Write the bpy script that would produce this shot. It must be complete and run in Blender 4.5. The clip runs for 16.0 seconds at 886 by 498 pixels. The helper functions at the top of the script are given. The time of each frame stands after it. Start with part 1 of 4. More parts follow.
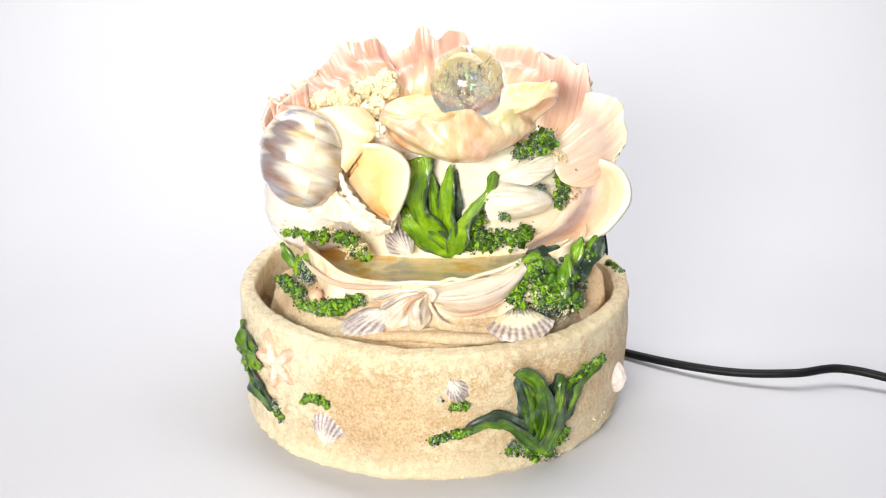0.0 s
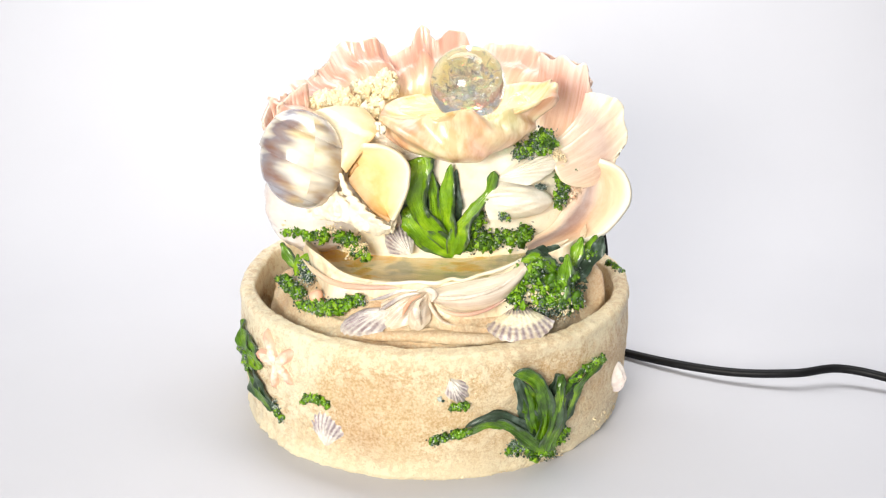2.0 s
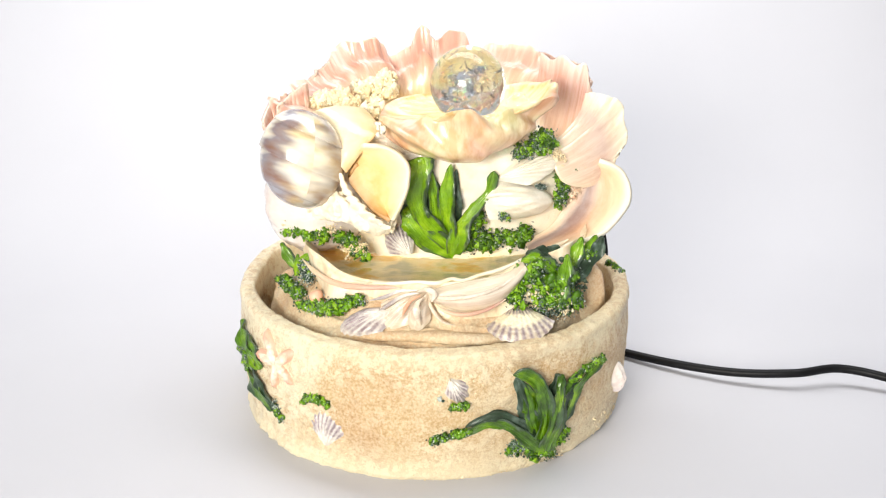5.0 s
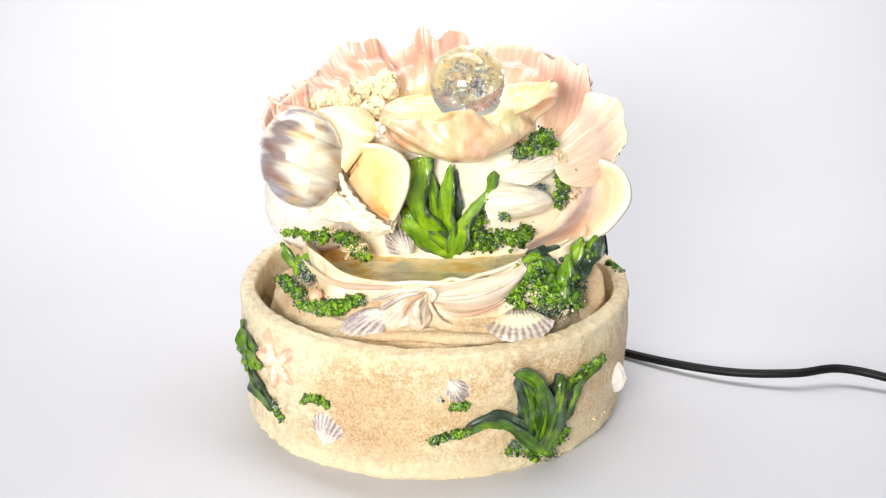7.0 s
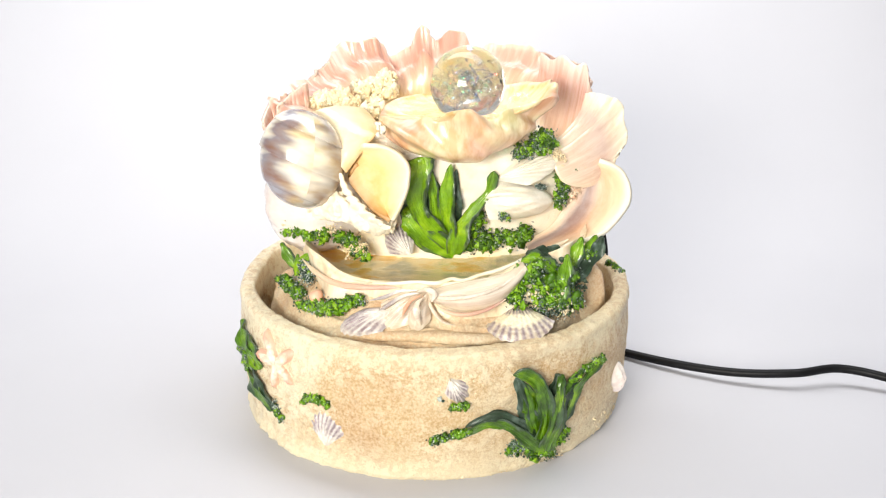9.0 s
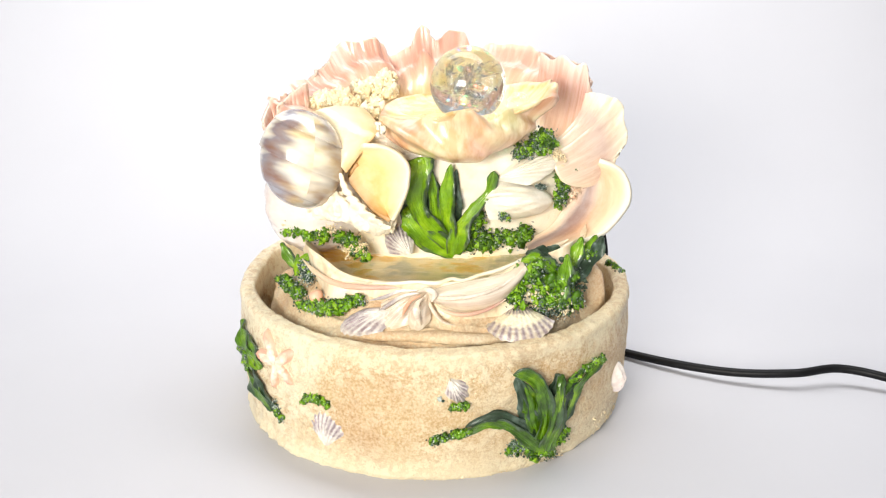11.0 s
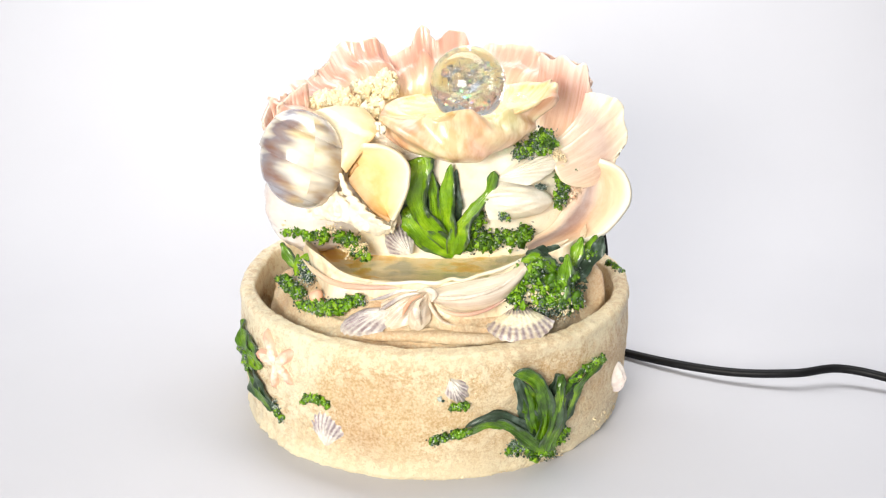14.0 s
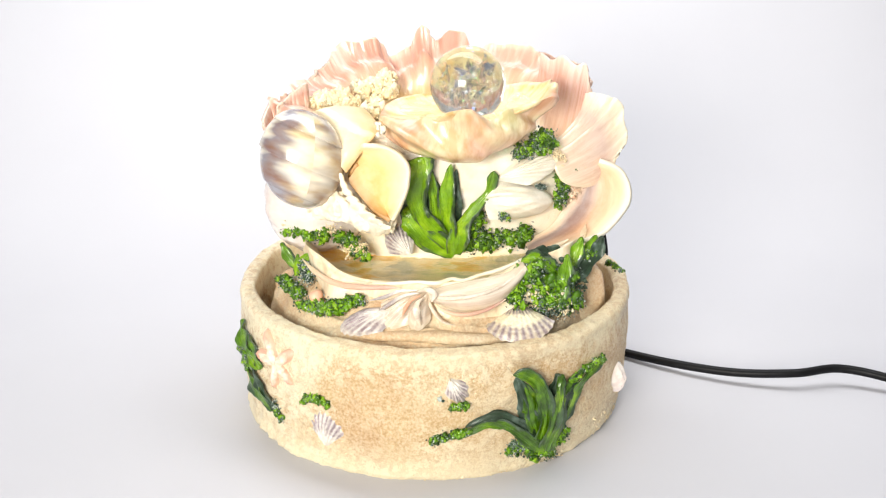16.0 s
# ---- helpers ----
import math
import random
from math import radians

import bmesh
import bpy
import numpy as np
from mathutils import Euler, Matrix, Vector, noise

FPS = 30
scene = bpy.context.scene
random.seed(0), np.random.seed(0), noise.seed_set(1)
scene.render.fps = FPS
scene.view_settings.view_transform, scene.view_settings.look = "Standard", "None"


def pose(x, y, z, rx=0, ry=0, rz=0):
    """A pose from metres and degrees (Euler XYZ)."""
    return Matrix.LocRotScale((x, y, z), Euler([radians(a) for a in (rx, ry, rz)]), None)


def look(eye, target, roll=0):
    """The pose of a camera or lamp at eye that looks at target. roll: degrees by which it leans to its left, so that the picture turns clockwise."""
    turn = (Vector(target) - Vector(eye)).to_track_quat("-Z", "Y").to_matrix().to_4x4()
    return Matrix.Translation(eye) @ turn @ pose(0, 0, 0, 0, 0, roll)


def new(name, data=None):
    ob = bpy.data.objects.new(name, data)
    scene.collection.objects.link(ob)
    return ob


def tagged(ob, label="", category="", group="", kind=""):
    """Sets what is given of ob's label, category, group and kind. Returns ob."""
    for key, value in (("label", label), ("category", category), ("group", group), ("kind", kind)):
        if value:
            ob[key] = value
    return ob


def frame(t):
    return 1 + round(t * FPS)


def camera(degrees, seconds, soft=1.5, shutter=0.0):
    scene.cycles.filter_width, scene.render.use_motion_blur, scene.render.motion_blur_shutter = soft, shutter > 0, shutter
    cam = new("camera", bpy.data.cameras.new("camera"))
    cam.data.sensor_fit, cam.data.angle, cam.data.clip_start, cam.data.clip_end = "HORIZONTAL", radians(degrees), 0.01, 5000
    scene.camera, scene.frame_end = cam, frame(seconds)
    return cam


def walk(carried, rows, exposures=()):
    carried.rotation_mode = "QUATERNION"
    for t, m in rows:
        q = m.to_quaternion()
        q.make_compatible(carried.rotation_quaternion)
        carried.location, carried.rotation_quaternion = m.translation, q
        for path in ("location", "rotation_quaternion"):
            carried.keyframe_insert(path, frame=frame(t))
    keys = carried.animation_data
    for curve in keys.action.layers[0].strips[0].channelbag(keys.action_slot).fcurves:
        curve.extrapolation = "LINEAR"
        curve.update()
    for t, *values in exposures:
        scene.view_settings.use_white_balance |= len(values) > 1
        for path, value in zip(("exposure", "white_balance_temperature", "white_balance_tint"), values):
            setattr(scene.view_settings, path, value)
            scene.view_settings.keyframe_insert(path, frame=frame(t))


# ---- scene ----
MM = 0.001

# camera: stands still before the table, looking down at the fountain
cam = camera(40, 16.0, soft=1.2)
EYE = (0.005, -0.736, 0.364)
STAND = pose(*EYE, 90 - 19.86, 0, 0)
walk(cam, [(0, STAND), (16.0, STAND)])

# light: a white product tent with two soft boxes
world = bpy.data.worlds.new("studio")
scene.world = world
world.use_nodes = True
world.node_tree.nodes["Background"].inputs[0].default_value = (0.93, 0.95, 1.0, 1)
world.node_tree.nodes["Background"].inputs[1].default_value = 0.26


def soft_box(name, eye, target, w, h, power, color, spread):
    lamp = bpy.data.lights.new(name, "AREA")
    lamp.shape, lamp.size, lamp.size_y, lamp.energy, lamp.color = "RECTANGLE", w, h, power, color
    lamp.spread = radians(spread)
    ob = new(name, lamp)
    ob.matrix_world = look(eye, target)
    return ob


# unseen box added behind, widened until the paper blows out to white
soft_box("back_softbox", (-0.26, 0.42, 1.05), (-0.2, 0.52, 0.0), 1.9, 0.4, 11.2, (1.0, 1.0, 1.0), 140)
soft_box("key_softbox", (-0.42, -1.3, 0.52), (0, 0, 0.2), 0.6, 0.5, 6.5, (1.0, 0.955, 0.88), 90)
scene.view_settings.exposure = 0.0


# ---- materials ----
def srgb(r, g, b):
    return tuple((c / 255 / 12.92) if c <= 10 else ((c / 255 + 0.055) / 1.055) ** 2.4 for c in (r, g, b)) + (1,)


W_, K_ = (1, 1, 1, 1), (0, 0, 0, 1)


class Nodes:
    """A small shorthand for a node tree."""

    def __init__(self, name):
        self.mat = bpy.data.materials.new(name)
        self.mat.use_nodes = True
        self.t = self.mat.node_tree
        self.bsdf = self.t.nodes["Principled BSDF"]
        self.coord = self.t.nodes.new("ShaderNodeTexCoord")

    def add(self, kind, **props):
        n = self.t.nodes.new(kind)
        for k, v in props.items():
            setattr(n, k, v)
        return n

    def wire(self, a, b):
        self.t.links.new(a, b)

    def noise(self, scale, detail=4, rough=0.55, space="Object", stretch=None):
        n = self.add("ShaderNodeTexNoise")
        n.inputs["Scale"].default_value = scale
        n.inputs["Detail"].default_value = detail
        n.inputs["Roughness"].default_value = rough
        src = self.coord.outputs[space]
        if stretch:
            m = self.add("ShaderNodeMapping")
            m.inputs["Scale"].default_value = stretch
            self.wire(src, m.inputs[0])
            src = m.outputs[0]
        self.wire(src, n.inputs["Vector"])
        return n.outputs["Fac"]

    def ramp(self, fac, stops):
        r = self.add("ShaderNodeValToRGB")
        e = r.color_ramp.elements
        while len(e) < len(stops):
            e.new(0.5)
        for el, (p, c) in zip(e, stops):
            el.position, el.color = p, c
        self.wire(fac, r.inputs[0])
        return r.outputs[0]

    def mix(self, fac, a, b, mode="MIX"):
        m = self.add("ShaderNodeMix", data_type="RGBA", blend_type=mode)
        for sock, val in ((m.inputs[0], fac), (m.inputs[6], a), (m.inputs[7], b)):
            if isinstance(val, (float, tuple)):
                sock.default_value = val
            else:
                self.wire(val, sock)
        return m.outputs[2]

    def math(self, op, a, b=0.0):
        m = self.add("ShaderNodeMath", operation=op)
        for sock, val in zip(m.inputs, (a, b)):
            if isinstance(val, (float, int)):
                sock.default_value = val
            else:
                self.wire(val, sock)
        return m.outputs[0]

    def axis(self, which, space="UV"):
        s = self.add("ShaderNodeSeparateXYZ")
        self.wire(self.coord.outputs[space], s.inputs[0])
        return s.outputs[which]

    def finish(self, color, rough=0.5, bump=None, strength=0.3, dist=0.001, coat=0.0, spec=0.5):
        if isinstance(color, tuple):
            self.bsdf.inputs["Base Color"].default_value = color
        else:
            self.wire(color, self.bsdf.inputs["Base Color"])
        if isinstance(rough, float):
            self.bsdf.inputs["Roughness"].default_value = rough
        else:
            self.wire(rough, self.bsdf.inputs["Roughness"])
        self.bsdf.inputs["Coat Weight"].default_value = coat
        self.bsdf.inputs["Coat Roughness"].default_value = 0.12
        self.bsdf.inputs["Specular IOR Level"].default_value = spec
        if bump is not None:
            b = self.add("ShaderNodeBump")
            b.inputs["Strength"].default_value = strength
            b.inputs["Distance"].default_value = dist
            self.wire(bump, b.inputs["Height"])
            self.wire(b.outputs[0], self.bsdf.inputs["Normal"])
        return self.mat


def sand_resin(name, brush):
    n = Nodes(name)
    big = n.noise(18, 5, 0.6)
    fine = n.noise(620, 5, 0.75)
    base = n.ramp(big, [(0.36, srgb(194, 150, 102)), (0.46, srgb(208, 172, 122)), (0.54, srgb(216, 186, 138)), (0.62, srgb(232, 214, 176))])
    spots = n.ramp(fine, [(0.38, srgb(162, 120, 78)), (0.48, srgb(214, 180, 132)), (0.58, srgb(250, 238, 206))])
    flaky = n.noise(190, 7, 0.8)
    crust = n.ramp(flaky, [(0.49, K_), (0.53, (0.9, 0.9, 0.9, 1))])
    # crumbly flakes by the rim and the foot, thin on the flat wall; pale dry-brushed rim and foot
    z = n.axis(2, "Object")
    where = n.ramp(n.math("ADD", z, n.math("MULTIPLY", n.math("SUBTRACT", big, 0.5), 0.05)), [(0.0, W_), (0.014, (0.3, 0.3, 0.3, 1)), (0.024, (0.26, 0.26, 0.26, 1)), (0.056, (0.26, 0.26, 0.26, 1)), (0.068, (0.8, 0.8, 0.8, 1))])
    patch = n.ramp(n.noise(26, 4, 0.6), [(0.50, K_), (0.62, (0.85, 0.85, 0.85, 1))])
    where = n.mix(1.0, where, patch, "SCREEN")
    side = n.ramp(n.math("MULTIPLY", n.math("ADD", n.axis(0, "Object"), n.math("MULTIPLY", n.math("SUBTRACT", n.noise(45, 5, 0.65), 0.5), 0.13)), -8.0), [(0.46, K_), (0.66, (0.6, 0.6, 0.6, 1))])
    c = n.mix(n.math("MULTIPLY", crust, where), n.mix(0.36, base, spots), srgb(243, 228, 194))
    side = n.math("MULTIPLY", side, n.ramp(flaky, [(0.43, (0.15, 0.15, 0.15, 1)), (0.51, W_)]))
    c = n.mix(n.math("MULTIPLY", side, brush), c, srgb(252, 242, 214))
    brushed = n.ramp(n.math("ADD", z, n.math("MULTIPLY", n.math("SUBTRACT", flaky, 0.5), 0.02)), [(0.0, (0.75, 0.75, 0.75, 1)), (0.012, (0.3, 0.3, 0.3, 1)), (0.026, K_), (0.067, K_), (0.074, (0.4, 0.4, 0.4, 1)), (0.082, (0.25, 0.25, 0.25, 1)), (0.085, K_)])
    c = n.mix(n.math("MULTIPLY", brushed, brush), c, srgb(252, 240, 204))
    return n.finish(c, 0.5, n.math("ADD", n.math("MULTIPLY", fine, 0.9), flaky), 0.65, 0.0022, coat=0.12)


def mound_resin():
    """Pale cream sand with rosy patches and coarse glinting grains."""
    n = Nodes("mound_sand_resin")
    fine = n.noise(560, 5, 0.75)
    base = n.ramp(n.noise(22, 4), [(0.34, srgb(208, 164, 120)), (0.46, srgb(226, 194, 150)), (0.56, srgb(238, 216, 176)), (0.68, srgb(246, 234, 206))])
    grain = n.ramp(fine, [(0.36, srgb(196, 152, 108)), (0.50, srgb(236, 208, 168)), (0.62, srgb(252, 244, 222))])
    return n.finish(n.mix(0.38, base, grain), 0.5, n.math("ADD", fine, n.noise(170, 6, 0.75)), 0.8, 0.0016, coat=0.15)


def cream_resin():
    n = Nodes("cream_resin")
    big = n.noise(40, 4)
    base = n.ramp(big, [(0.3, srgb(244, 224, 182)), (0.48, srgb(248, 238, 214)), (0.7, srgb(249, 243, 230))])
    return n.finish(base, 0.38, n.noise(150, 5, 0.65), 0.75, 0.0012, coat=0.3)


def fan_resin():
    """Ruffled shell: cream inside, salmon streaks towards the rim, pale edge."""
    n = Nodes("ruffled_shell_resin")
    v = n.axis(1)
    streak = n.noise(1.0, 4, 0.6, "UV", (34, 1.6, 1))
    blot = n.noise(1.0, 3, 0.5, "UV", (9, 3, 1))
    pos = n.math("ADD", v, n.math("MULTIPLY", n.math("SUBTRACT", blot, 0.5), 0.35))
    along = n.ramp(pos, [(0.0, srgb(228, 198, 126)), (0.42, srgb(232, 204, 144)), (0.54, srgb(232, 196, 162)),
                         (0.72, srgb(206, 144, 122)), (0.93, srgb(218, 168, 148)), (1.0, srgb(238, 208, 186))])
    pale = n.ramp(streak, [(0.36, srgb(194, 146, 132)), (0.50, srgb(236, 208, 184)), (0.60, srgb(250, 240, 228))])
    soft = n.ramp(streak, [(0.4, (0.05, 0.05, 0.05, 1)), (0.65, (0.45, 0.45, 0.45, 1))])
    return n.finish(n.mix(soft, along, pale), 0.28, n.noise(1.0, 3, 0.6, "UV", (48, 1.6, 1)), 1.0, 0.0022, coat=0.7)


def backdrop_paper():
    n = Nodes("white_paper")
    c = n.ramp(n.noise(3, 3), [(0.3, srgb(196, 196, 201)), (0.7, srgb(201, 201, 206))])
    return n.finish(c, 0.6, n.noise(900, 2), 0.05, 0.0003)

def pool_resin():
    n = Nodes("pool_shell_resin")
    big = n.noise(31, 3)
    stain = n.ramp(big, [(0.38, srgb(188, 182, 148)), (0.44, srgb(226, 210, 164)), (0.51, srgb(238, 220, 170)), (0.56, srgb(236, 198, 112)), (0.63, srgb(226, 176, 88))])
    v = n.axis(1)
    rim = n.ramp(n.math("ADD", v, n.math("MULTIPLY", n.noise(1.0, 4, 0.6, "UV", (30, 4, 1)), 0.2)), [(0.40, (0, 0, 0, 1)), (0.54, (1, 1, 1, 1))])
    pale = n.ramp(n.noise(1.0, 4, 0.6, "UV", (60, 5, 1)), [(0.36, srgb(230, 200, 164)), (0.48, srgb(238, 220, 184)), (0.7, srgb(246, 236, 212))])
    return n.finish(n.mix(rim, stain, pale), 0.45, n.noise(200, 3), 0.4, 0.001, coat=0.15)


def bowl_resin():
    n = Nodes("wavy_bowl_resin")
    v = n.axis(1)
    blot = n.noise(30, 2)
    outer = n.ramp(blot, [(0.38, srgb(206, 198, 140)), (0.47, srgb(232, 206, 154)), (0.56, srgb(226, 180, 134)), (0.66, srgb(206, 146, 112))])
    inner = n.ramp(n.noise(60, 3), [(0.35, srgb(216, 172, 94)), (0.6, srgb(234, 206, 142))])
    fac = n.ramp(v, [(0.50, (0, 0, 0, 1)), (0.56, (1, 1, 1, 1))])
    line = n.noise(1.0, 3, 0.6, "UV", (46, 5, 1))
    c = n.mix(0.32, n.mix(fac, outer, inner), n.ramp(line, [(0.4, srgb(190, 158, 120)), (0.6, srgb(252, 246, 225))]))
    return n.finish(c, 0.32, line, 0.6, 0.001, coat=0.3)


def valve_resin(name, stops, gloss=0.3, around=10, along=2):
    """A smooth valve: colours run over the v coordinate with blotches."""
    n = Nodes(name)
    v = n.axis(1)
    blot = n.noise(1.0, 3, 0.5, "UV", (3, 3, 1))
    pos = n.math("ADD", v, n.math("MULTIPLY", n.math("SUBTRACT", blot, 0.5), 0.25))
    c = n.ramp(pos, stops)
    line = n.noise(1.0, 4, 0.6, "UV", (along, around, 1))
    c = n.mix(0.2, c, n.ramp(line, [(0.38, srgb(206, 172, 152)), (0.6, srgb(252, 248, 240))]))
    return n.finish(c, gloss, n.math("ADD", line, n.noise(300, 2)), 0.3, 0.001, coat=0.3 if gloss < 0.4 else 0.03)


def conch_resin():
    """Banded snail shell: white, straw and slate-brown patches on each whorl."""
    n = Nodes("banded_conch_resin")
    v = n.axis(1)
    u = n.axis(0)
    straw = n.noise(1.0, 3, 0.5, "UV", (5, 7, 1))
    light = n.ramp(straw, [(0.36, srgb(228, 206, 158)), (0.5, srgb(240, 228, 200)), (0.7, srgb(246, 240, 226))])
    dark = n.ramp(straw, [(0.36, srgb(132, 98, 86)), (0.58, srgb(146, 144, 152))])
    wander = n.math("MULTIPLY", n.math("SUBTRACT", n.noise(1.0, 2, 0.5, "UV", (2, 10, 1)), 0.5), 0.30)
    # slate streaks down both flanks and under the belly
    flank = n.ramp(n.math("ADD", u, wander), [(0.02, K_), (0.10, (0.55, 0.55, 0.55, 1)), (0.18, (0.7, 0.7, 0.7, 1)), (0.32, K_), (0.72, K_), (0.79, W_), (0.87, (0.9, 0.9, 0.9, 1)), (0.94, K_)])
    belly = n.ramp(v, [(0.10, W_), (0.24, (0.6, 0.6, 0.6, 1)), (0.29, K_), (0.84, K_), (0.92, (0.8, 0.8, 0.8, 1))])
    fac = n.mix(0.6, flank, belly, "SCREEN")
    patch = n.ramp(n.noise(1.0, 2, 0.45, "UV", (2.6, 5.0, 1)), [(0.50, K_), (0.62, (0.7, 0.7, 0.7, 1)), (0.75, (0.8, 0.8, 0.8, 1))])
    fac = n.mix(0.85, fac, patch, "SCREEN")
    turn = n.math("FRACT", n.math("ADD", n.math("MULTIPLY", v, 4.4), u))
    seam = n.ramp(turn, [(0.0, (0.25, 0.25, 0.25, 1)), (0.12, K_), (0.84, K_), (0.96, (0.35, 0.35, 0.35, 1))])
    fac = n.mix(1.0, fac, seam, "SCREEN")
    return n.finish(n.mix(fac, light, dark), 0.12, n.noise(1.0, 2, 0.5, "UV", (30, 80, 1)), 0.08, 0.0008, coat=0.8)


def ribbed_resin(name, pale, dark, bands, dusty=0.2):
    """Scallop: dark and pale ribs, banded from hinge to rim."""
    n = Nodes(name)
    u, v = n.axis(0), n.axis(1)
    rib = n.math("ADD", n.math("MULTIPLY", n.math("SINE", n.math("MULTIPLY", u, 2 * math.pi * 11)), 0.5), 0.5)
    band = n.ramp(n.math("ADD", v, n.math("MULTIPLY", n.math("SUBTRACT", n.noise(1.0, 3, 0.6, "UV", (5, 3, 1)), 0.5), 0.3)), bands)
    fac = n.math("MULTIPLY", band, n.math("ADD", 0.45, n.math("MULTIPLY", rib, 0.55)))
    c = n.mix(fac, pale, dark)
    speck = n.ramp(n.noise(500, 3), [(0.42, srgb(150, 135, 130)), (0.58, srgb(255, 250, 240))])
    return n.finish(n.mix(dusty, c, speck), 0.34, n.noise(1.0, 3, 0.6, "UV", (30, 26, 1)), 0.4, 0.0008, coat=0.2)


def leaf_paint(name, greens):
    """Glossy green seaweed with slate-grey margins."""
    n = Nodes(name)
    across = n.math("COSINE", n.math("MULTIPLY", n.axis(0), 2 * math.pi))
    wander = n.noise(1.0, 3, 0.55, "UV", (5, 2.5, 1))
    pos = n.math("ADD", n.math("MULTIPLY", across, 0.36), wander)
    green = n.ramp(n.noise(90, 4), list(zip((0.3, 0.5, 0.72), greens)))
    margin = n.ramp(n.noise(160, 4), [(0.35, srgb(46, 68, 42)), (0.55, srgb(70, 92, 66)), (0.75, srgb(112, 128, 114))])
    fac = n.ramp(pos, [(0.12, (0.8, 0.8, 0.8, 1)), (0.20, (0, 0, 0, 1)), (0.66, (0, 0, 0, 1)), (0.76, (1, 1, 1, 1))])
    return n.finish(n.mix(fac, green, margin), 0.3, n.math("ADD", n.noise(1.0, 3, 0.6, "UV", (24, 3, 1)), n.noise(170, 3)), 0.8, 0.0018, coat=0.5)


def slate_paint():
    n = Nodes("slate_green_paint")
    c = n.ramp(n.noise(120, 5), [(0.32, srgb(26, 44, 22)), (0.5, srgb(52, 72, 52)), (0.7, srgb(104, 122, 110))])
    return n.finish(c, 0.36, n.noise(1.0, 3, 0.6, "UV", (30, 3, 1)), 0.6, 0.001, coat=0.2)


def lump_paint(name, stops, rough_):
    n = Nodes(name)
    g = n.add("ShaderNodeNewGeometry")
    tone = n.math("ADD", n.math("MULTIPLY", g.outputs["Random Per Island"], 0.7), n.math("MULTIPLY", n.noise(300, 3), 0.3))
    return n.finish(n.ramp(tone, stops), rough_, n.noise(800, 2), 0.4, 0.0006, coat=0.15)


def clear(name, ior, tint=(1, 1, 1, 1), ripple=0.0, rough_=0.0):
    n = Nodes(name)
    n.bsdf.inputs["Transmission Weight"].default_value = 1.0
    n.bsdf.inputs["IOR"].default_value = ior
    return n.finish(tint, rough_, n.noise(150, 3, 0.5, "Object", (0.55, 1.3, 1)) if ripple else None, ripple, 0.0016)


def rubber():
    n = Nodes("black_rubber")
    return n.finish(n.ramp(n.noise(200, 3), [(0.3, srgb(8, 8, 10)), (0.7, srgb(18, 18, 20))]), 0.45, n.noise(700, 2), 0.1, 0.0004, spec=0.2)


def glow(name, color, strength):
    n = Nodes(name)
    n.bsdf.inputs["Emission Color"].default_value = color
    n.bsdf.inputs["Emission Strength"].default_value = strength
    return n.finish(color, 0.3)


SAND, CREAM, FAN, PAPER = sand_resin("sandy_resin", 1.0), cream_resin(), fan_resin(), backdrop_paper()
MOUND = mound_resin()
SLATE = slate_paint()
POOL, BOWL, CONCH, RUBBER = pool_resin(), bowl_resin(), conch_resin(), rubber()
LEAF = leaf_paint("seaweed_paint", (srgb(84, 126, 8), srgb(118, 164, 8), srgb(164, 204, 36)))
DEEP_LEAF = leaf_paint("deep_seaweed_paint", (srgb(34, 60, 2), srgb(78, 120, 4), srgb(142, 180, 20)))
VALVE = valve_resin("side_valve_resin", [(0.0, srgb(246, 226, 194)), (0.08, srgb(240, 208, 176)), (0.19, srgb(126, 96, 92)), (0.32, srgb(152, 114, 100)), (0.46, srgb(214, 166, 126)), (0.70, srgb(234, 200, 156)), (0.84, srgb(240, 220, 178)), (0.97, srgb(248, 240, 216))], 0.5, 4, 3)
SALMON = valve_resin("salmon_lobe_resin", [(0.0, srgb(244, 222, 180)), (0.45, srgb(226, 176, 142)), (0.8, srgb(208, 148, 126)), (1.0, srgb(240, 216, 196))], 0.3, 3, 30)
BLUSH = valve_resin("blush_lobe_resin", [(0.0, srgb(242, 222, 190)), (0.3, srgb(226, 198, 172)), (0.6, srgb(208, 174, 156)), (0.85, srgb(234, 216, 186)), (1.0, srgb(244, 234, 206))], 0.35, 3, 26)
# amber mouth; the deeper inner stops also paint the shade of its fold
FUNNEL = valve_resin("funnel_resin", [(0.0, srgb(194, 142, 58)), (0.3, srgb(226, 180, 84)), (0.6, srgb(240, 210, 130)), (0.85, srgb(247, 230, 178)), (1.0, srgb(250, 240, 208))], 0.5, 2, 3)
PEARL = valve_resin("pearly_shell_resin", [(0.0, srgb(232, 216, 190)), (0.35, srgb(216, 198, 172)), (0.5, srgb(228, 218, 200)), (0.72, srgb(204, 184, 162)), (0.86, srgb(228, 216, 194)), (1.0, srgb(218, 200, 170))], 0.2, 22, 2)
LILAC = ribbed_resin("lilac_scallop_resin", srgb(246, 240, 228), srgb(138, 120, 128), [(0.0, K_), (0.35, (0.2, 0.2, 0.2, 1)), (0.6, W_), (0.85, W_), (1.0, (0.5, 0.5, 0.5, 1))])
BANDED = ribbed_resin("banded_scallop_resin", srgb(244, 232, 194), srgb(132, 112, 118), [(0.22, W_), (0.36, W_), (0.46, K_), (0.66, K_), (0.74, W_), (1.0, W_)])
STRAW = ribbed_resin("straw_scallop_resin", srgb(251, 247, 232), srgb(234, 220, 188), [(0.2, K_), (0.55, (0.5, 0.5, 0.5, 1)), (0.9, (0.2, 0.2, 0.2, 1))], 0.06)
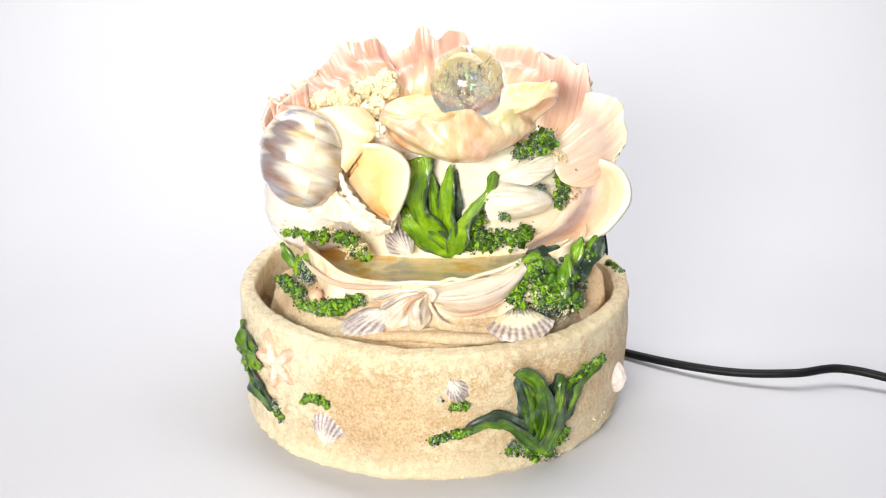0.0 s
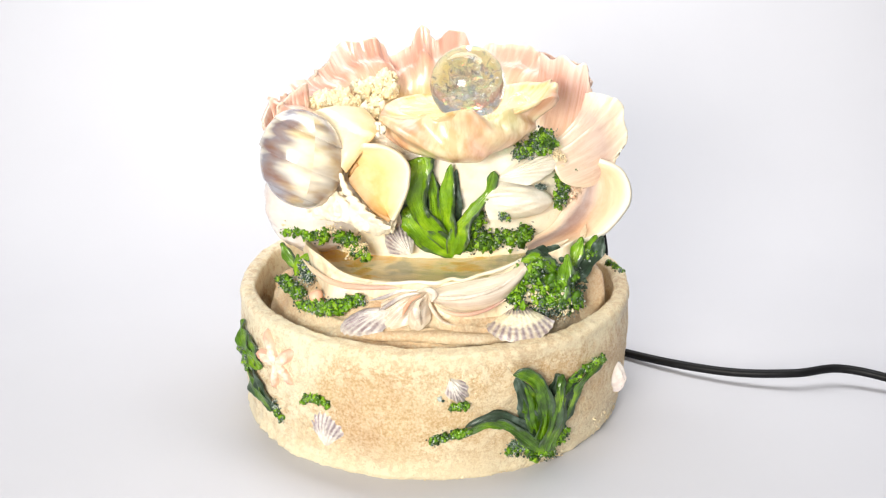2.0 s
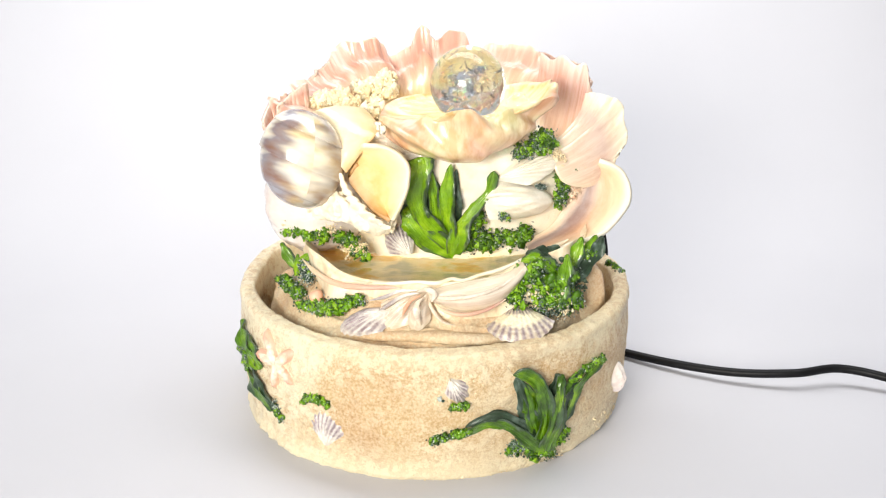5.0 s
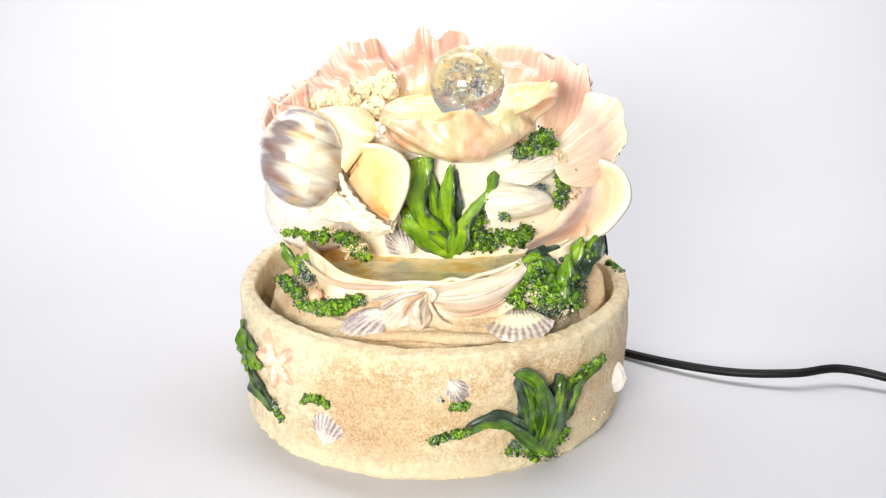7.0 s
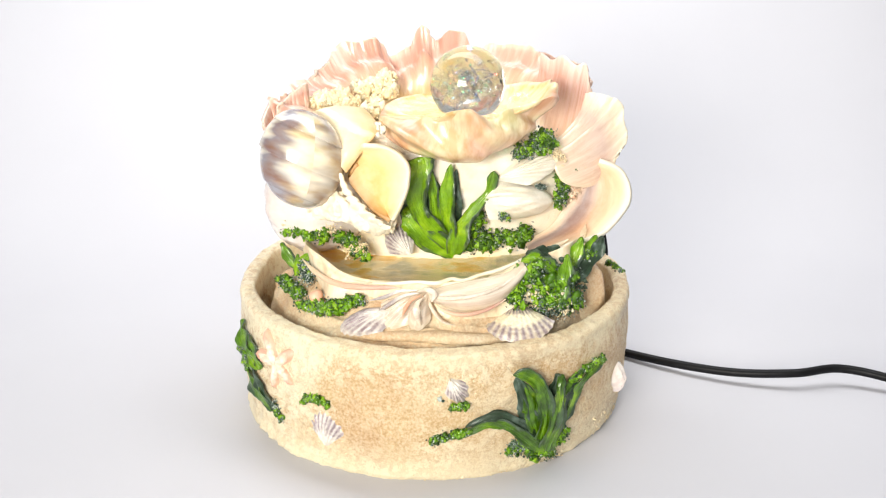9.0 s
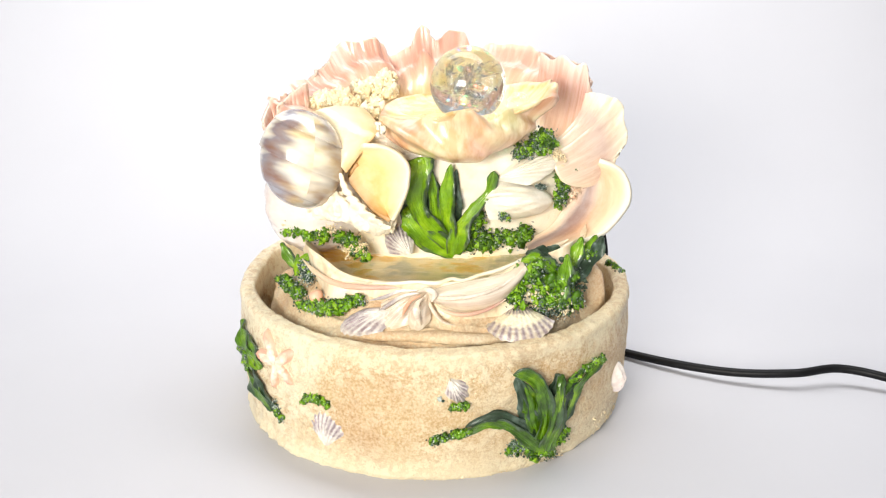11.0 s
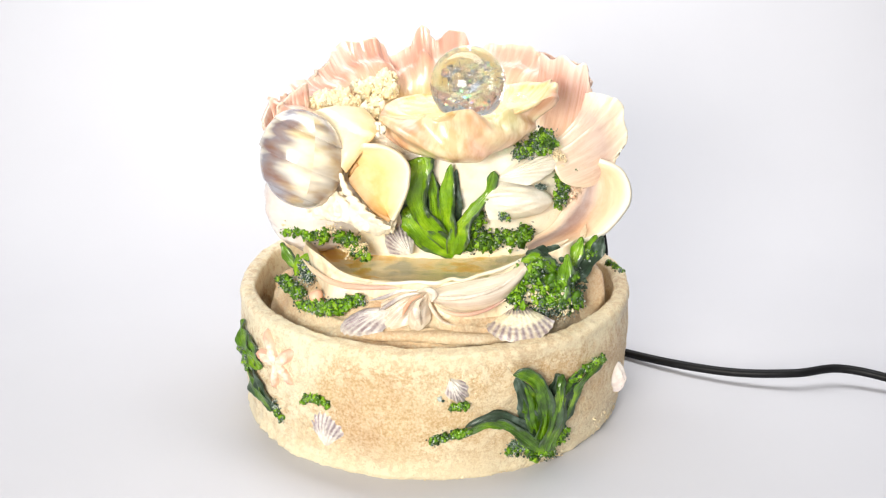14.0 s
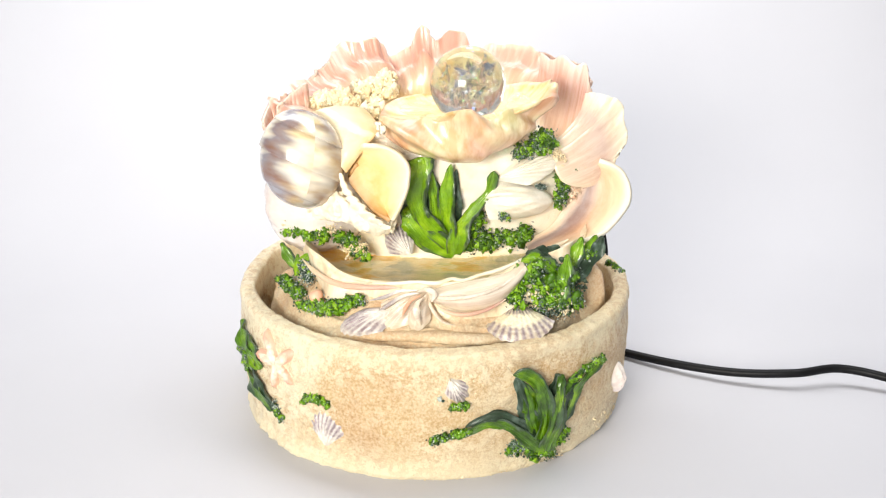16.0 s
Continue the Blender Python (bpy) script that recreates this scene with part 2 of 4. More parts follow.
MOSS = lump_paint("moss_paint", [(0.10, srgb(34, 62, 10)), (0.40, srgb(72, 114, 8)), (0.66, srgb(112, 160, 14)), (0.92, srgb(166, 204, 50))], 0.34)
GRIT = lump_paint("moss_grit_paint", [(0.15, srgb(28, 48, 34)), (0.42, srgb(60, 84, 68)), (0.62, srgb(118, 136, 126)), (0.84, srgb(216, 222, 214))], 0.5)
CRUST = lump_paint("cream_crust", [(0.1, srgb(230, 204, 156)), (0.5, srgb(240, 222, 182)), (0.9, srgb(248, 236, 206))], 0.7)
CORAL = lump_paint("coral_paint", [(0.1, srgb(240, 218, 172)), (0.5, srgb(246, 232, 194)), (0.9, srgb(250, 241, 214))], 0.5)
STAR = valve_resin("starfish_resin", [(0.0, srgb(248, 228, 208)), (0.58, srgb(244, 216, 190)), (0.8, srgb(228, 166, 134)), (1.0, srgb(230, 178, 146))], 0.45, 6, 20)
NACRE = valve_resin("nacre_resin", [(0.0, srgb(226, 214, 214)), (0.35, srgb(240, 230, 222)), (0.6, srgb(228, 214, 206)), (0.8, srgb(246, 238, 228)), (1.0, srgb(238, 226, 214))], 0.22, 8, 8)
SHOULDER = valve_resin("shoulder_resin", [(0.0, srgb(238, 218, 172)), (0.5, srgb(244, 230, 190)), (0.8, srgb(240, 216, 160)), (1.0, srgb(224, 180, 108))], 0.28, 2, 3)
PINK = lump_paint("starfish_paint", [(0.1, srgb(236, 190, 156)), (0.45, srgb(244, 214, 184)), (0.9, srgb(250, 236, 212))], 0.5)
ROSE = lump_paint("rose_paint", [(0.1, srgb(214, 146, 112)), (0.5, srgb(228, 168, 136)), (0.9, srgb(240, 198, 168))], 0.45)
WATER = clear("clear_water", 1.33, (0.98, 0.97, 0.92, 1), 0.5, 0.02)
GLASS = clear("ball_glass", 1.42, (0.44, 0.475, 0.50, 1), 0.06, 0.02)
CRACK = clear("crack_in_glass", 0.80, (0.95, 0.95, 0.95, 1), 0.0, 0.08)


# ---- builders ----
def link(name, me, material, parent=None, label=""):
    ob = new(name, me)
    for m in material if isinstance(material, (list, tuple)) else [material]:
        me.materials.append(m)
    if parent is not None:
        ob.parent = parent
    return tagged(ob, label) if label else ob


def part(name, bm, material, parent, label=""):
    me = bpy.data.meshes.new(name)
    bm.to_mesh(me)
    bm.free()
    me.polygons.foreach_set("use_smooth", [True] * len(me.polygons))
    return link(name, me, material, parent, label)


def empty(name, place, label, category, group=""):
    ob = new(name)
    ob.location = place
    ob.empty_display_size = 0.01
    return tagged(ob, label, category, group)


def sheet(f, nu, nv, wrap=False, at=None):
    """A smooth sheet f(u, v) with uv as its coordinates; at: a matrix."""
    bm = bmesh.new()
    uv = bm.loops.layers.uv.new("UVMap")
    cols = nu if wrap else nu + 1
    vs = [[bm.verts.new(f(i / nu, j / nv)) for i in range(cols)] for j in range(nv + 1)]
    for j in range(nv):
        for i in range(nu):
            k = (i + 1) % cols
            fc = bm.faces.new((vs[j][i], vs[j][k], vs[j + 1][k], vs[j + 1][i]))
            for lp, (a, b) in zip(fc.loops, ((i, j), (i + 1, j), (i + 1, j + 1), (i, j + 1))):
                lp[uv].uv = (a / nu, b / nv)
    if at is not None:
        bm.transform(at)
    return bm


def thick(ob, t, offset=-1.0):
    m = ob.modifiers.new("thickness", "SOLIDIFY")
    m.thickness, m.offset = t, offset
    return ob


def lerp(table, x):
    """Smooth interpolation in a short table of pairs."""
    if x <= table[0][0]:
        return table[0][1]
    for (a, p), (b, q) in zip(table, table[1:]):
        if x <= b:
            s = (x - a) / (b - a)
            return p + (q - p) * s * s * (3 - 2 * s)
    return table[-1][1]


def rough(x, y, z, scale, amount):
    return noise.fractal(Vector((x, y, z)) * scale, 0.9, 2.0, 4) * amount


def arc(a):
    return math.sin(radians(a)), math.cos(radians(a))


# ---- setting ----
def build_setting():
    # seamless paper: table in front, a wide bend, then the rising back
    prof = [(-3.0, 0.0), (0.16, 0.0)] + [(0.16 + 0.5 * math.sin(a), 0.5 * (1 - math.cos(a))) for a in np.linspace(0.1, 1.5, 14)] + [(0.68, 1.2), (0.69, 3.0)]

    def f(u, v):
        i = min(int(v * (len(prof) - 1)), len(prof) - 2)
        s = v * (len(prof) - 1) - i
        y = prof[i][0] + (prof[i + 1][0] - prof[i][0]) * s
        z = prof[i][1] + (prof[i + 1][1] - prof[i][1]) * s
        return Vector((-4 + 8 * u, y, z))

    ob = part("backdrop", sheet(f, 8, len(prof) - 1), PAPER, None)
    tagged(ob, "seamless white paper sweep serving as table and background", "backdrop", kind="structure")


build_setting()


# ---- basin ----
WALL = [(0, 122.0), (8, 123.0), (30, 124.6), (60, 125.0), (74, 124.6)]


def wall_r(z):
    return lerp(WALL, z)


def build_basin():
    basin = empty("fountain_basin", (0, 0, 0), "round sand-coloured resin basin with sea motifs on white paper", "basin")
    prof = [(120.5, 0)] + [(wall_r(z), z) for z in np.linspace(2, 73, 22)]
    prof += [(117.6 + 7.0 * math.copysign(abs(math.cos(a)) ** 0.55, math.cos(a)), 75.5 + 4.6 * math.sin(a) ** 0.7) for a in np.linspace(0.1, 3.0, 13)]
    prof += [(110.6, 72), (110.4, 60), (110, 35), (108, 14), (90, 9), (40, 8), (2, 8)]

    def f(u, v):
        x = v * (len(prof) - 1)
        i = min(int(x), len(prof) - 2)
        s = x - i
        r = prof[i][0] * (1 - s) + prof[i + 1][0] * s
        z = prof[i][1] * (1 - s) + prof[i + 1][1] * s
        a = 2 * math.pi * u
        sx, cy = math.sin(a), -math.cos(a)
        wob = rough(sx, cy, z / 60, 3.2, 1.0) + rough(sx * 125, cy * 125, z, 0.12, 0.28) + 0.9 * max(0, noise.noise((sx * 50, cy * 50, z * 0.4))) * max(0, noise.noise((sx * 9, cy * 9, z * 0.07))) * 2
        low = max(0, 1 - z / 9) * (0.4 - 2.2 * sx + 1.2 * noise.noise((sx * 7, cy * 7, 0)) + 1.0 * noise.noise((sx * 19, cy * 19, 5)))
        if r > 108 and z > 20:
            r += 3.8 * abs(sx) ** 4 * lerp([(110.5, 1.0), (124, 0.0)], r) * lerp([(0.5, 0.0), (0.62, 1.0)], v)
        flank = lerp([(-70, 0.0), (-58, 1.0), (-34, 1.0), (-22, 0.0)], math.degrees(math.atan2(sx, -cy))) * lerp([(0, 1.0), (40, 1.0), (66, 0.0)], z) if r > 118 else 0
        if flank:
            wob += flank * (1.6 * max(0, noise.noise((sx * 15, cy * 15, z * 0.13))) + 1.6 * max(0, noise.noise((sx * 40, cy * 40, z * 0.33))) + 0.8 * noise.noise((sx * 90, cy * 90, z * 0.7)))
        r += wob + low - 2.2 * max(0, sx) * max(0, 1 - z / 60)
        # the rim climbs a little towards the back
        z += 5.0 * max(0, -math.cos(a - radians(50))) ** 3 * max(0, (z - 55) / 25) if sx < 0 else 0
        z += (0.6 * rough(sx, cy, 0, 5, 1.0) + 0.8 * noise.noise((sx * 26, cy * 26, r * 0.2)) + 0.5 * noise.noise((sx * 70, cy * 70, r * 0.5)) if z > 60 else 0)
        return Vector((r * sx, r * cy, max(z, 0))) * MM

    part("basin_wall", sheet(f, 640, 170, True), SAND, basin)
    return basin


basin = build_basin()


# ---- sculpture: large forms ----
top = empty("shell_fountain", (0, 0, 0.0), "cream resin sculpture of stacked seashells and seaweed in the basin", "fountain")


def build_mound():
    def f(u, v):
        a = -2 * math.pi * u
        s, c = math.sin(a), -math.cos(a)
        edge = 104.5 + 2.5 * noise.noise((s * 2.2, c * 2.2, 3)) + 2 * noise.noise((s * 6, c * 6, 8))
        q = lerp([(0, 0), (0.15, 0.55), (0.85, 1.0), (1, 1.0)], v)
        r = edge * q
        # a ridge carries the pool's lip in front, a lower bank runs round the sides and the back
        z = lerp([(0, 88), (0.60, 89), (0.70, 94), (0.78, 101), (0.86, 93), (0.93, 85), (0.98, 76), (1.0, 66)], q) if v < 0.85 else 66 - 57 * (v - 0.85) / 0.15
        z -= max(0, 0.4 - max(0, -c)) * 24 * (0.7 < q < 1.0) * math.sin(math.pi * (q - 0.7) / 0.3)
        k = rough(r * s / 30, r * c / 30, z / 30, 1.6, 3.2) + rough(r * s / 9, r * c / 9, z / 9, 1.5, 0.8) + rough(r * s, r * c, z, 0.35, 0.4)
        return Vector(((r + k * 0.5) * s, (r + k * 0.5) * c, z + k * (v < 0.85))) * MM

    part("sand_mound", sheet(f, 300, 100, True), MOUND, top, "rough sand-textured mound")


build_mound()

CORE_A = [(60, 86), (105, 94), (125, 101), (150, 105), (182, 104)]
CORE_B = [(60, 46), (110, 46), (150, 50), (182, 54)]


def core_front(x, z):
    """The front of the core at that place, in millimetres."""
    q = (x - 4) / lerp(CORE_A, z)
    return 22 - lerp(CORE_B, z) * math.sqrt(max(0.0, 1 - q * q))


def build_core():
    def f(u, v):
        a = 2 * math.pi * u
        s, c = math.sin(a), -math.cos(a)
        if v < 0.6:
            z, cap = 60 + 95 * v / 0.6, 1.0
        else:
            q = (v - 0.6) / 0.4 * math.pi / 2
            z, cap = 155 + 25 * math.sin(q) ** 0.9, math.cos(q) ** 0.45 if q < 1.57 else 0.0
        x, y = 4 + lerp(CORE_A, z) * s * cap, 22 + lerp(CORE_B, z) * c * cap
        k = rough(x / 25, y / 25, z / 25, 1.2, 2.0) + rough(x / 8, y / 8, z / 8, 1.0, 0.5)
        return Vector((x + k * s, y + k * c, z + 0.3 * k)) * MM

    part("core", sheet(f, 200, 90, True), CREAM, top, "cream resin body")


build_core()

RIM = [(-108, 179), (-103, 186), (-97, 194), (-90, 197), (-84, 192), (-77, 194), (-70, 193), (-64, 200), (-58, 201), (-52, 206), (-46, 209), (-42, 217), (-37, 222), (-31, 222),
       (-26, 224), (-22, 219), (-19, 211), (-13, 216), (-8, 231), (-3, 221), (3, 227), (7, 227), (11, 215), (14, 211), (18, 219),
       (31, 219), (38, 215), (49, 211), (61, 210), (66, 200), (80, 196), (108, 180)]


def build_fan():
    def f(u, v):
        ph = -106 + 173 * u
        s, c = arc(ph)
        g = lerp([(0, 0.30), (0.45, 0.74), (1, 1.0)], v)
        pleat = 0.8 * math.sin(ph * 0.27) + 0.5 * math.sin(ph * 0.61 + 1.0) + 0.9 * noise.noise((ph * 0.13, v, 0))
        ridge = noise.noise((ph * 0.32, 0.7 * v, 3)) + 0.5 * noise.noise((ph * 0.66, 0.9 * v, 9))
        g *= 1 + (0.035 * pleat + 0.014 * ridge) * v ** 4 + 0.020 * ridge * v ** 2
        zr = lerp(RIM, ph)
        z = 178 + (zr - 178) * lerp([(0, 0), (0.3, 0.08), (0.75, 0.72), (1, 1)], v) + 0.5 * math.sin(ph * 0.8) * v * v
        x, y = 5 + 104 * s * g, 5 + 60 * c * g
        return Vector((x, y, z)) * MM

    ob = part("fan_shell", sheet(f, 640, 44), FAN, top, "ruffled salmon-pink and cream fan shell")
    thick(ob, 0.002, -1)


build_fan()


def build_pool_shell():
    rim_z = [(-120, 128), (-90, 126), (-62, 116), (-32, 106), (0, 107), (18, 109), (32, 117), (60, 121), (90, 124), (120, 128)]

    def f(u, v):
        ph = -115 + 230 * u
        s, c = arc(ph)
        wav = math.sin(ph * 0.12 + 1) * 1.6 + math.sin(ph * 0.29) * 1.0 + 1.6 * noise.noise((ph * 0.07, 0, 2))
        if v < 0.62:
            k = v / 0.62
            g = lerp([(0, 0.05), (0.6, 0.84), (1, 0.985)], k)
            z = 94 + (lerp(rim_z, ph) - 94) * lerp([(0, 0), (0.5, 0.12), (1, 1)], k)
        else:
            # the lip rolls over and runs down into the mound
            k = (v - 0.62) / 0.38
            front = lerp([(34, 1.0), (62, 0.0)], abs(ph))
            g = 0.985 + 0.02 * math.sin(min(k * 2.4, 1.57)) + 0.115 * k * front - 0.06 * k * (1 - front)
            z = lerp(rim_z, ph) - 20 * k ** 1.5 + 1.2 * math.sin(k * 9 + ph * 0.05)
        return Vector((5 + (93 + wav) * s * g, -12 - (71 + wav) * c * g, z + 0.8 * wav * min(v, 0.62))) * MM

    part("pool_shell", sheet(f, 220, 60), POOL, top, "wide cream shell holding a pool of water")


build_pool_shell()


def build_bowl():
    rim_z = [(-180, 203), (-130, 197), (-105, 191), (-90, 187), (-72, 191), (-60, 193), (-50, 194.5), (-42, 197), (-32, 199), (-25, 198), (-12, 201.5), (0, 202), (8, 199), (14, 197), (20, 199), (28, 204), (46, 205), (60, 206), (72, 210), (82, 213), (95, 212), (130, 206), (180, 203)]

    def f(u, v):
        ph = -180 + 360 * u
        s, c = arc(ph)
        top_z = lerp(rim_z, ph)
        flute = math.sin(radians(ph * 6 + 900 * v)) * 5.8 + math.sin(radians(ph * 13 + 80 + 1500 * v)) * 2.3 + 1.6 * noise.noise((ph * 0.05 + 5 * v, v * 3, 2))
        flute *= lerp([(62, 1.0), (92, 0.35)], abs(ph))
        if v < 0.5:
            k = v / 0.5
            g = 1 - 0.9 * (1 - k) ** 3.2
            low = lerp([(-120, 174), (-90, 174), (-55, 166), (-22, 163.5), (10, 164), (26, 168), (55, 177), (75, 184), (110, 184)], ph)
            z = low + (top_z - low) * k ** 1.35
            out = flute * k * (1.7 - 0.7 * k) + 2.5 * max(0, k - 0.75)
        else:
            k = (v - 0.5) / 0.5
            g = lerp([(0, 0.985), (0.12, 0.93), (0.55, 0.55), (1, 0.02)], k)
            z = top_z + (187.4 - top_z) * lerp([(0, 0), (0.55, 0.85), (1, 1)], k)
            out = flute * (1 - k)
        return Vector((20 + (52.5 + out) * s * g, -22 - (37 + out) * c * g, z + 0.45 * out * (1 - abs(2 * v - 1)))) * MM

    part("bowl_shell", sheet(f, 260, 64, True), BOWL, top, "wavy-lipped cream and pink shell bowl")


build_bowl()


def spline(pts, t):
    """A smooth curve through a few points, t from 0 to 1."""
    n = len(pts) - 1
    i = min(int(t * n), n - 1)
    s = t * n - i
    p = [Vector(pts[max(0, min(n, i + d))]) for d in (-1, 0, 1, 2)]
    return 0.5 * (2 * p[1] + (p[2] - p[0]) * s + (2 * p[0] - 5 * p[1] + 4 * p[2] - p[3]) * s * s + (3 * p[1] - p[0] - 3 * p[2] + p[3]) * s ** 3)


def valve(name, inner, outer, dip, material, label, t=0.002, rib=0.0, curl=0.0, parent=None):
    """A hollow valve spanned from its inner edge to its outer lip; dip: how it sags between."""
    d = Vector(dip)

    def f(u, v):
        a, b = spline(inner, u), spline(outer, u)
        sag = math.sin(math.pi * v)
        p = a.lerp(b, v) + d * sag
        p += d.normalized() * (rib * 2.2 * (noise.noise((u * 11, 0.8 * v, rib * 7)) + 0.5 * noise.noise((u * 19, v, 4))) * (0.3 + 0.7 * v) + rough(p.x / 12, p.y / 12, p.z / 12, 1.0, 0.5))
        p += (b - a).normalized() * curl * math.sin(2 * math.pi * 3.2 * u + 1) * v ** 3
        return p * MM

    ob = part(name, sheet(f, 90, 36), material, parent or top, label)
    thick(ob, t, 0)
    return ob


def seat(pos, normal, up):
    """A pose at pos (mm) with its z along normal and its y towards up."""
    z = Vector(normal).normalized()
    y = (Vector(up) - z * Vector(up).dot(z)).normalized()
    m = Matrix((y.cross(z), y, z)).transposed().to_4x4()
    return Matrix.Translation(Vector(pos) * MM) @ m


def scallop(name, place, width, length, high, material, label="", ribs=11, rib=0.6, parent=None, spread=62):
    """A domed ribbed shell that grows along its y from the hinge at its origin."""
    def f(u, v):
        a = (2 * u - 1) * spread
        s, c = arc(a)
        edge = 1 - 0.10 * abs(2 * u - 1) ** 3 + 0.008 * math.cos(2 * math.pi * ribs * u)
        w = 0.06 + 0.94 * v
        dome = math.sin(math.pi * min(1, 0.12 + 0.88 * v)) ** 0.75 if v < 1 else 0.0
        side = max(0.0, 1 - abs(2 * u - 1) ** 2.4)
        grow = 0.25 * rib * math.sin(v * 24) + 0.13 * high * noise.noise((u * 9, v * 6, width))
        z = high * dome * side + (rib * (0.25 + v) * math.cos(2 * math.pi * ribs * u + math.pi) + grow) * side
        return Vector((s / arc(spread)[0] * width / 2 * w * edge, c * length * w * edge, z)) * MM

    return part(name, sheet(f, ribs * 8, 26, at=place), material, parent or top, label)


def leaf(name, pts, widths, face, parent, fold=0.3, body=1.1, twist=0.0, label="", paint=None):
    """A fleshy seaweed blade along a few points; widths from base to tip."""
    table = [(i / (len(widths) - 1), w) for i, w in enumerate(widths)]

    def f(u, v):
        c = spline(pts, v)
        tan = (spline(pts, min(1, v + 0.02)) - spline(pts, max(0, v - 0.02))).normalized()
        n = Vector(face)
        n = (n - tan * n.dot(tan)).normalized()
        n = Matrix.Rotation(radians(twist * (v - 0.3)), 3, tan) @ n
        side = tan.cross(n)
        tip = 1 - 0.88 * max(0.0, (v - 0.88) / 0.12) ** 2
        w = lerp(table, v) * (1 + 0.10 * math.sin(v * 17 + len(pts))) * tip
        a = 2 * math.pi * u
        s, h = math.cos(a), math.sin(a)
        front = max(h, 0)
        w *= 1 + 0.34 * noise.noise((v * 4.5, 3.0 if s > 0 else 7.0, c.x * 0.05)) * abs(s) + 0.10 * noise.noise((v * 24, s, c.z * 0.1)) * abs(s)
        lift = tip * body * h * (0.9 if h > 0 else 0.7) + fold * w * s * s * 0.5 + 0.5 * front * math.exp(-(s / 0.16) ** 2) - 0.35 * front * math.exp(-((abs(s) - 0.45) / 0.12) ** 2)
        lift += 0.17 * w * s * s * math.sin(v * 13 + 2.2 * s + c.z * 0.03) + 0.9 * front * noise.noise((c.x * 0.1 + s * 2.5, c.y * 0.1, c.z * 0.1))
        return (c + side * (w / 2 * s) + n * lift) * MM

    return part(name, sheet(f, 36, 56, True), paint or LEAF, parent, label)


ICO = {}
for level in (1, 2):
    b = bmesh.new()
    bmesh.ops.create_icosphere(b, subdivisions=level, radius=1)
    b.verts.ensure_lookup_table()
    ICO[level] = ([v.co.copy() for v in b.verts], [[v.index for v in fc.verts] for fc in b.faces])
    b.free()


def lumps(name, blobs, materials, parent, label="", crinkle=0.35):
    """One mesh of many crinkled lumps: (place in mm, size in mm, level, material)."""
    verts, faces, mats = [], [], []
    for i, (p, size, level, m) in enumerate(blobs):
        base = len(verts)
        vs, fs = ICO[level]
        for v in vs:
            k = size * (1 + crinkle * noise.noise(v * 1.7 + Vector((i * 3.1, i * 1.7, 0))) * 2)
            verts.append((Vector(p) + v * k) * MM)
        faces += [[base + q for q in fc] for fc in fs]
        mats += [m] * len(fs)
    me = bpy.data.meshes.new(name)
    me.from_pydata(verts, [], faces)
    me.polygons.foreach_set("material_index", mats)
    me.polygons.foreach_set("use_smooth", [True] * len(faces))
    return link(name, me, materials, parent, label)


def moss(pts, spread, face, parent, green=40, grit=220, seed=1, name="moss_clump", big=1.7):
    """A crumbly clump along a few points: green lumps in the middle, slate grit round them."""
    rng = random.Random(seed)
    n = Vector(face).normalized()

    def sideways(r):
        d = Vector((rng.gauss(0, 1), rng.gauss(0, 1), rng.gauss(0, 1)))
        return (d - n * d.dot(n)) * r

    reach = sum(((Vector(q) - Vector(p)).length for p, q in zip(pts, pts[1:])), 0.0)
    tufts = []
    for i in range(3 + int(reach / spread * 7.0)):
        c = spline(pts, rng.random()) if len(pts) > 1 else Vector(pts[0])
        tufts.append((c + sideways(spread * 0.34), spread * rng.uniform(0.28, 0.55)))
    blobs = [(c, r * 0.9, 2, 0) for c, r in tufts if green > 20]
    for i in range(int(green * 2.8)):
        c, r = rng.choice(tufts)
        blobs.append((c + sideways(r * 0.72) + n * rng.uniform(0.3, 2.2), big * (0.30 + 0.72 * rng.random() ** 1.4), 2, 0))
    for i in range(int(grit * 2.6)):
        c, r = rng.choice(tufts)
        far = rng.random() < 0.16
        blobs.append((c + sideways(r * (1.1 if far else 0.8)) + n * (rng.uniform(-0.3, 0.8) if far else rng.uniform(0.3, 2.4)), 0.22 + 0.40 * rng.random(), 1, 1))
    return lumps(name, blobs, [MOSS, GRIT], parent, crinkle=0.85)


def on_core(x, z, lift=2.0):
    return (x, core_front(x, z) - lift, z)


def on_wall(a, z, lift=1.0):
    s, c = arc(a)
    r = wall_r(z) + lift - 2.2 * max(0, s) * max(0, 1 - z / 60)
    return (r * s, -r * c, z)


def out_of(a):
    s, c = arc(a)
    return (s, -c, 0.0)


# ---- side lobes and valves of the big shell ----
valve("salmon_lobe", [(60, 14, 182), (67, -12, 166), (76, -20, 154), (90, -12, 154)], [(68, 44, 215), (81, 20, 217), (94, 13, 213), (97, 8, 196)],
      (1, 2, -4), SALMON, "salmon-pink upright shell lobe", rib=0.5, curl=1.8)
valve("blush_lobe", [(76, -14, 176), (72, -22, 163), (78, -23, 150), (92, -14, 144)], [(93, 4, 198), (108, 0, 199), (116, -3, 189), (118.5, -5, 175), (114, -7, 162), (107, -9, 153)],
      (3, 3, -3), BLUSH, "pale pink shell lobe with a cream edge", rib=0.9, curl=1.2)
valve("side_valve", [(56, -20, 109), (72, -14, 118), (84, -9, 134), (97, -6, 156)], [(60, -62, 113), (82, -48, 118), (104, -33, 121), (119, -24, 137), (116, -18, 155), (101, -14, 161)],
      (1.5, 2, -3), VALVE, "hollow shell valve with a mauve stripe", t=0.003, rib=0.0, curl=0.5)

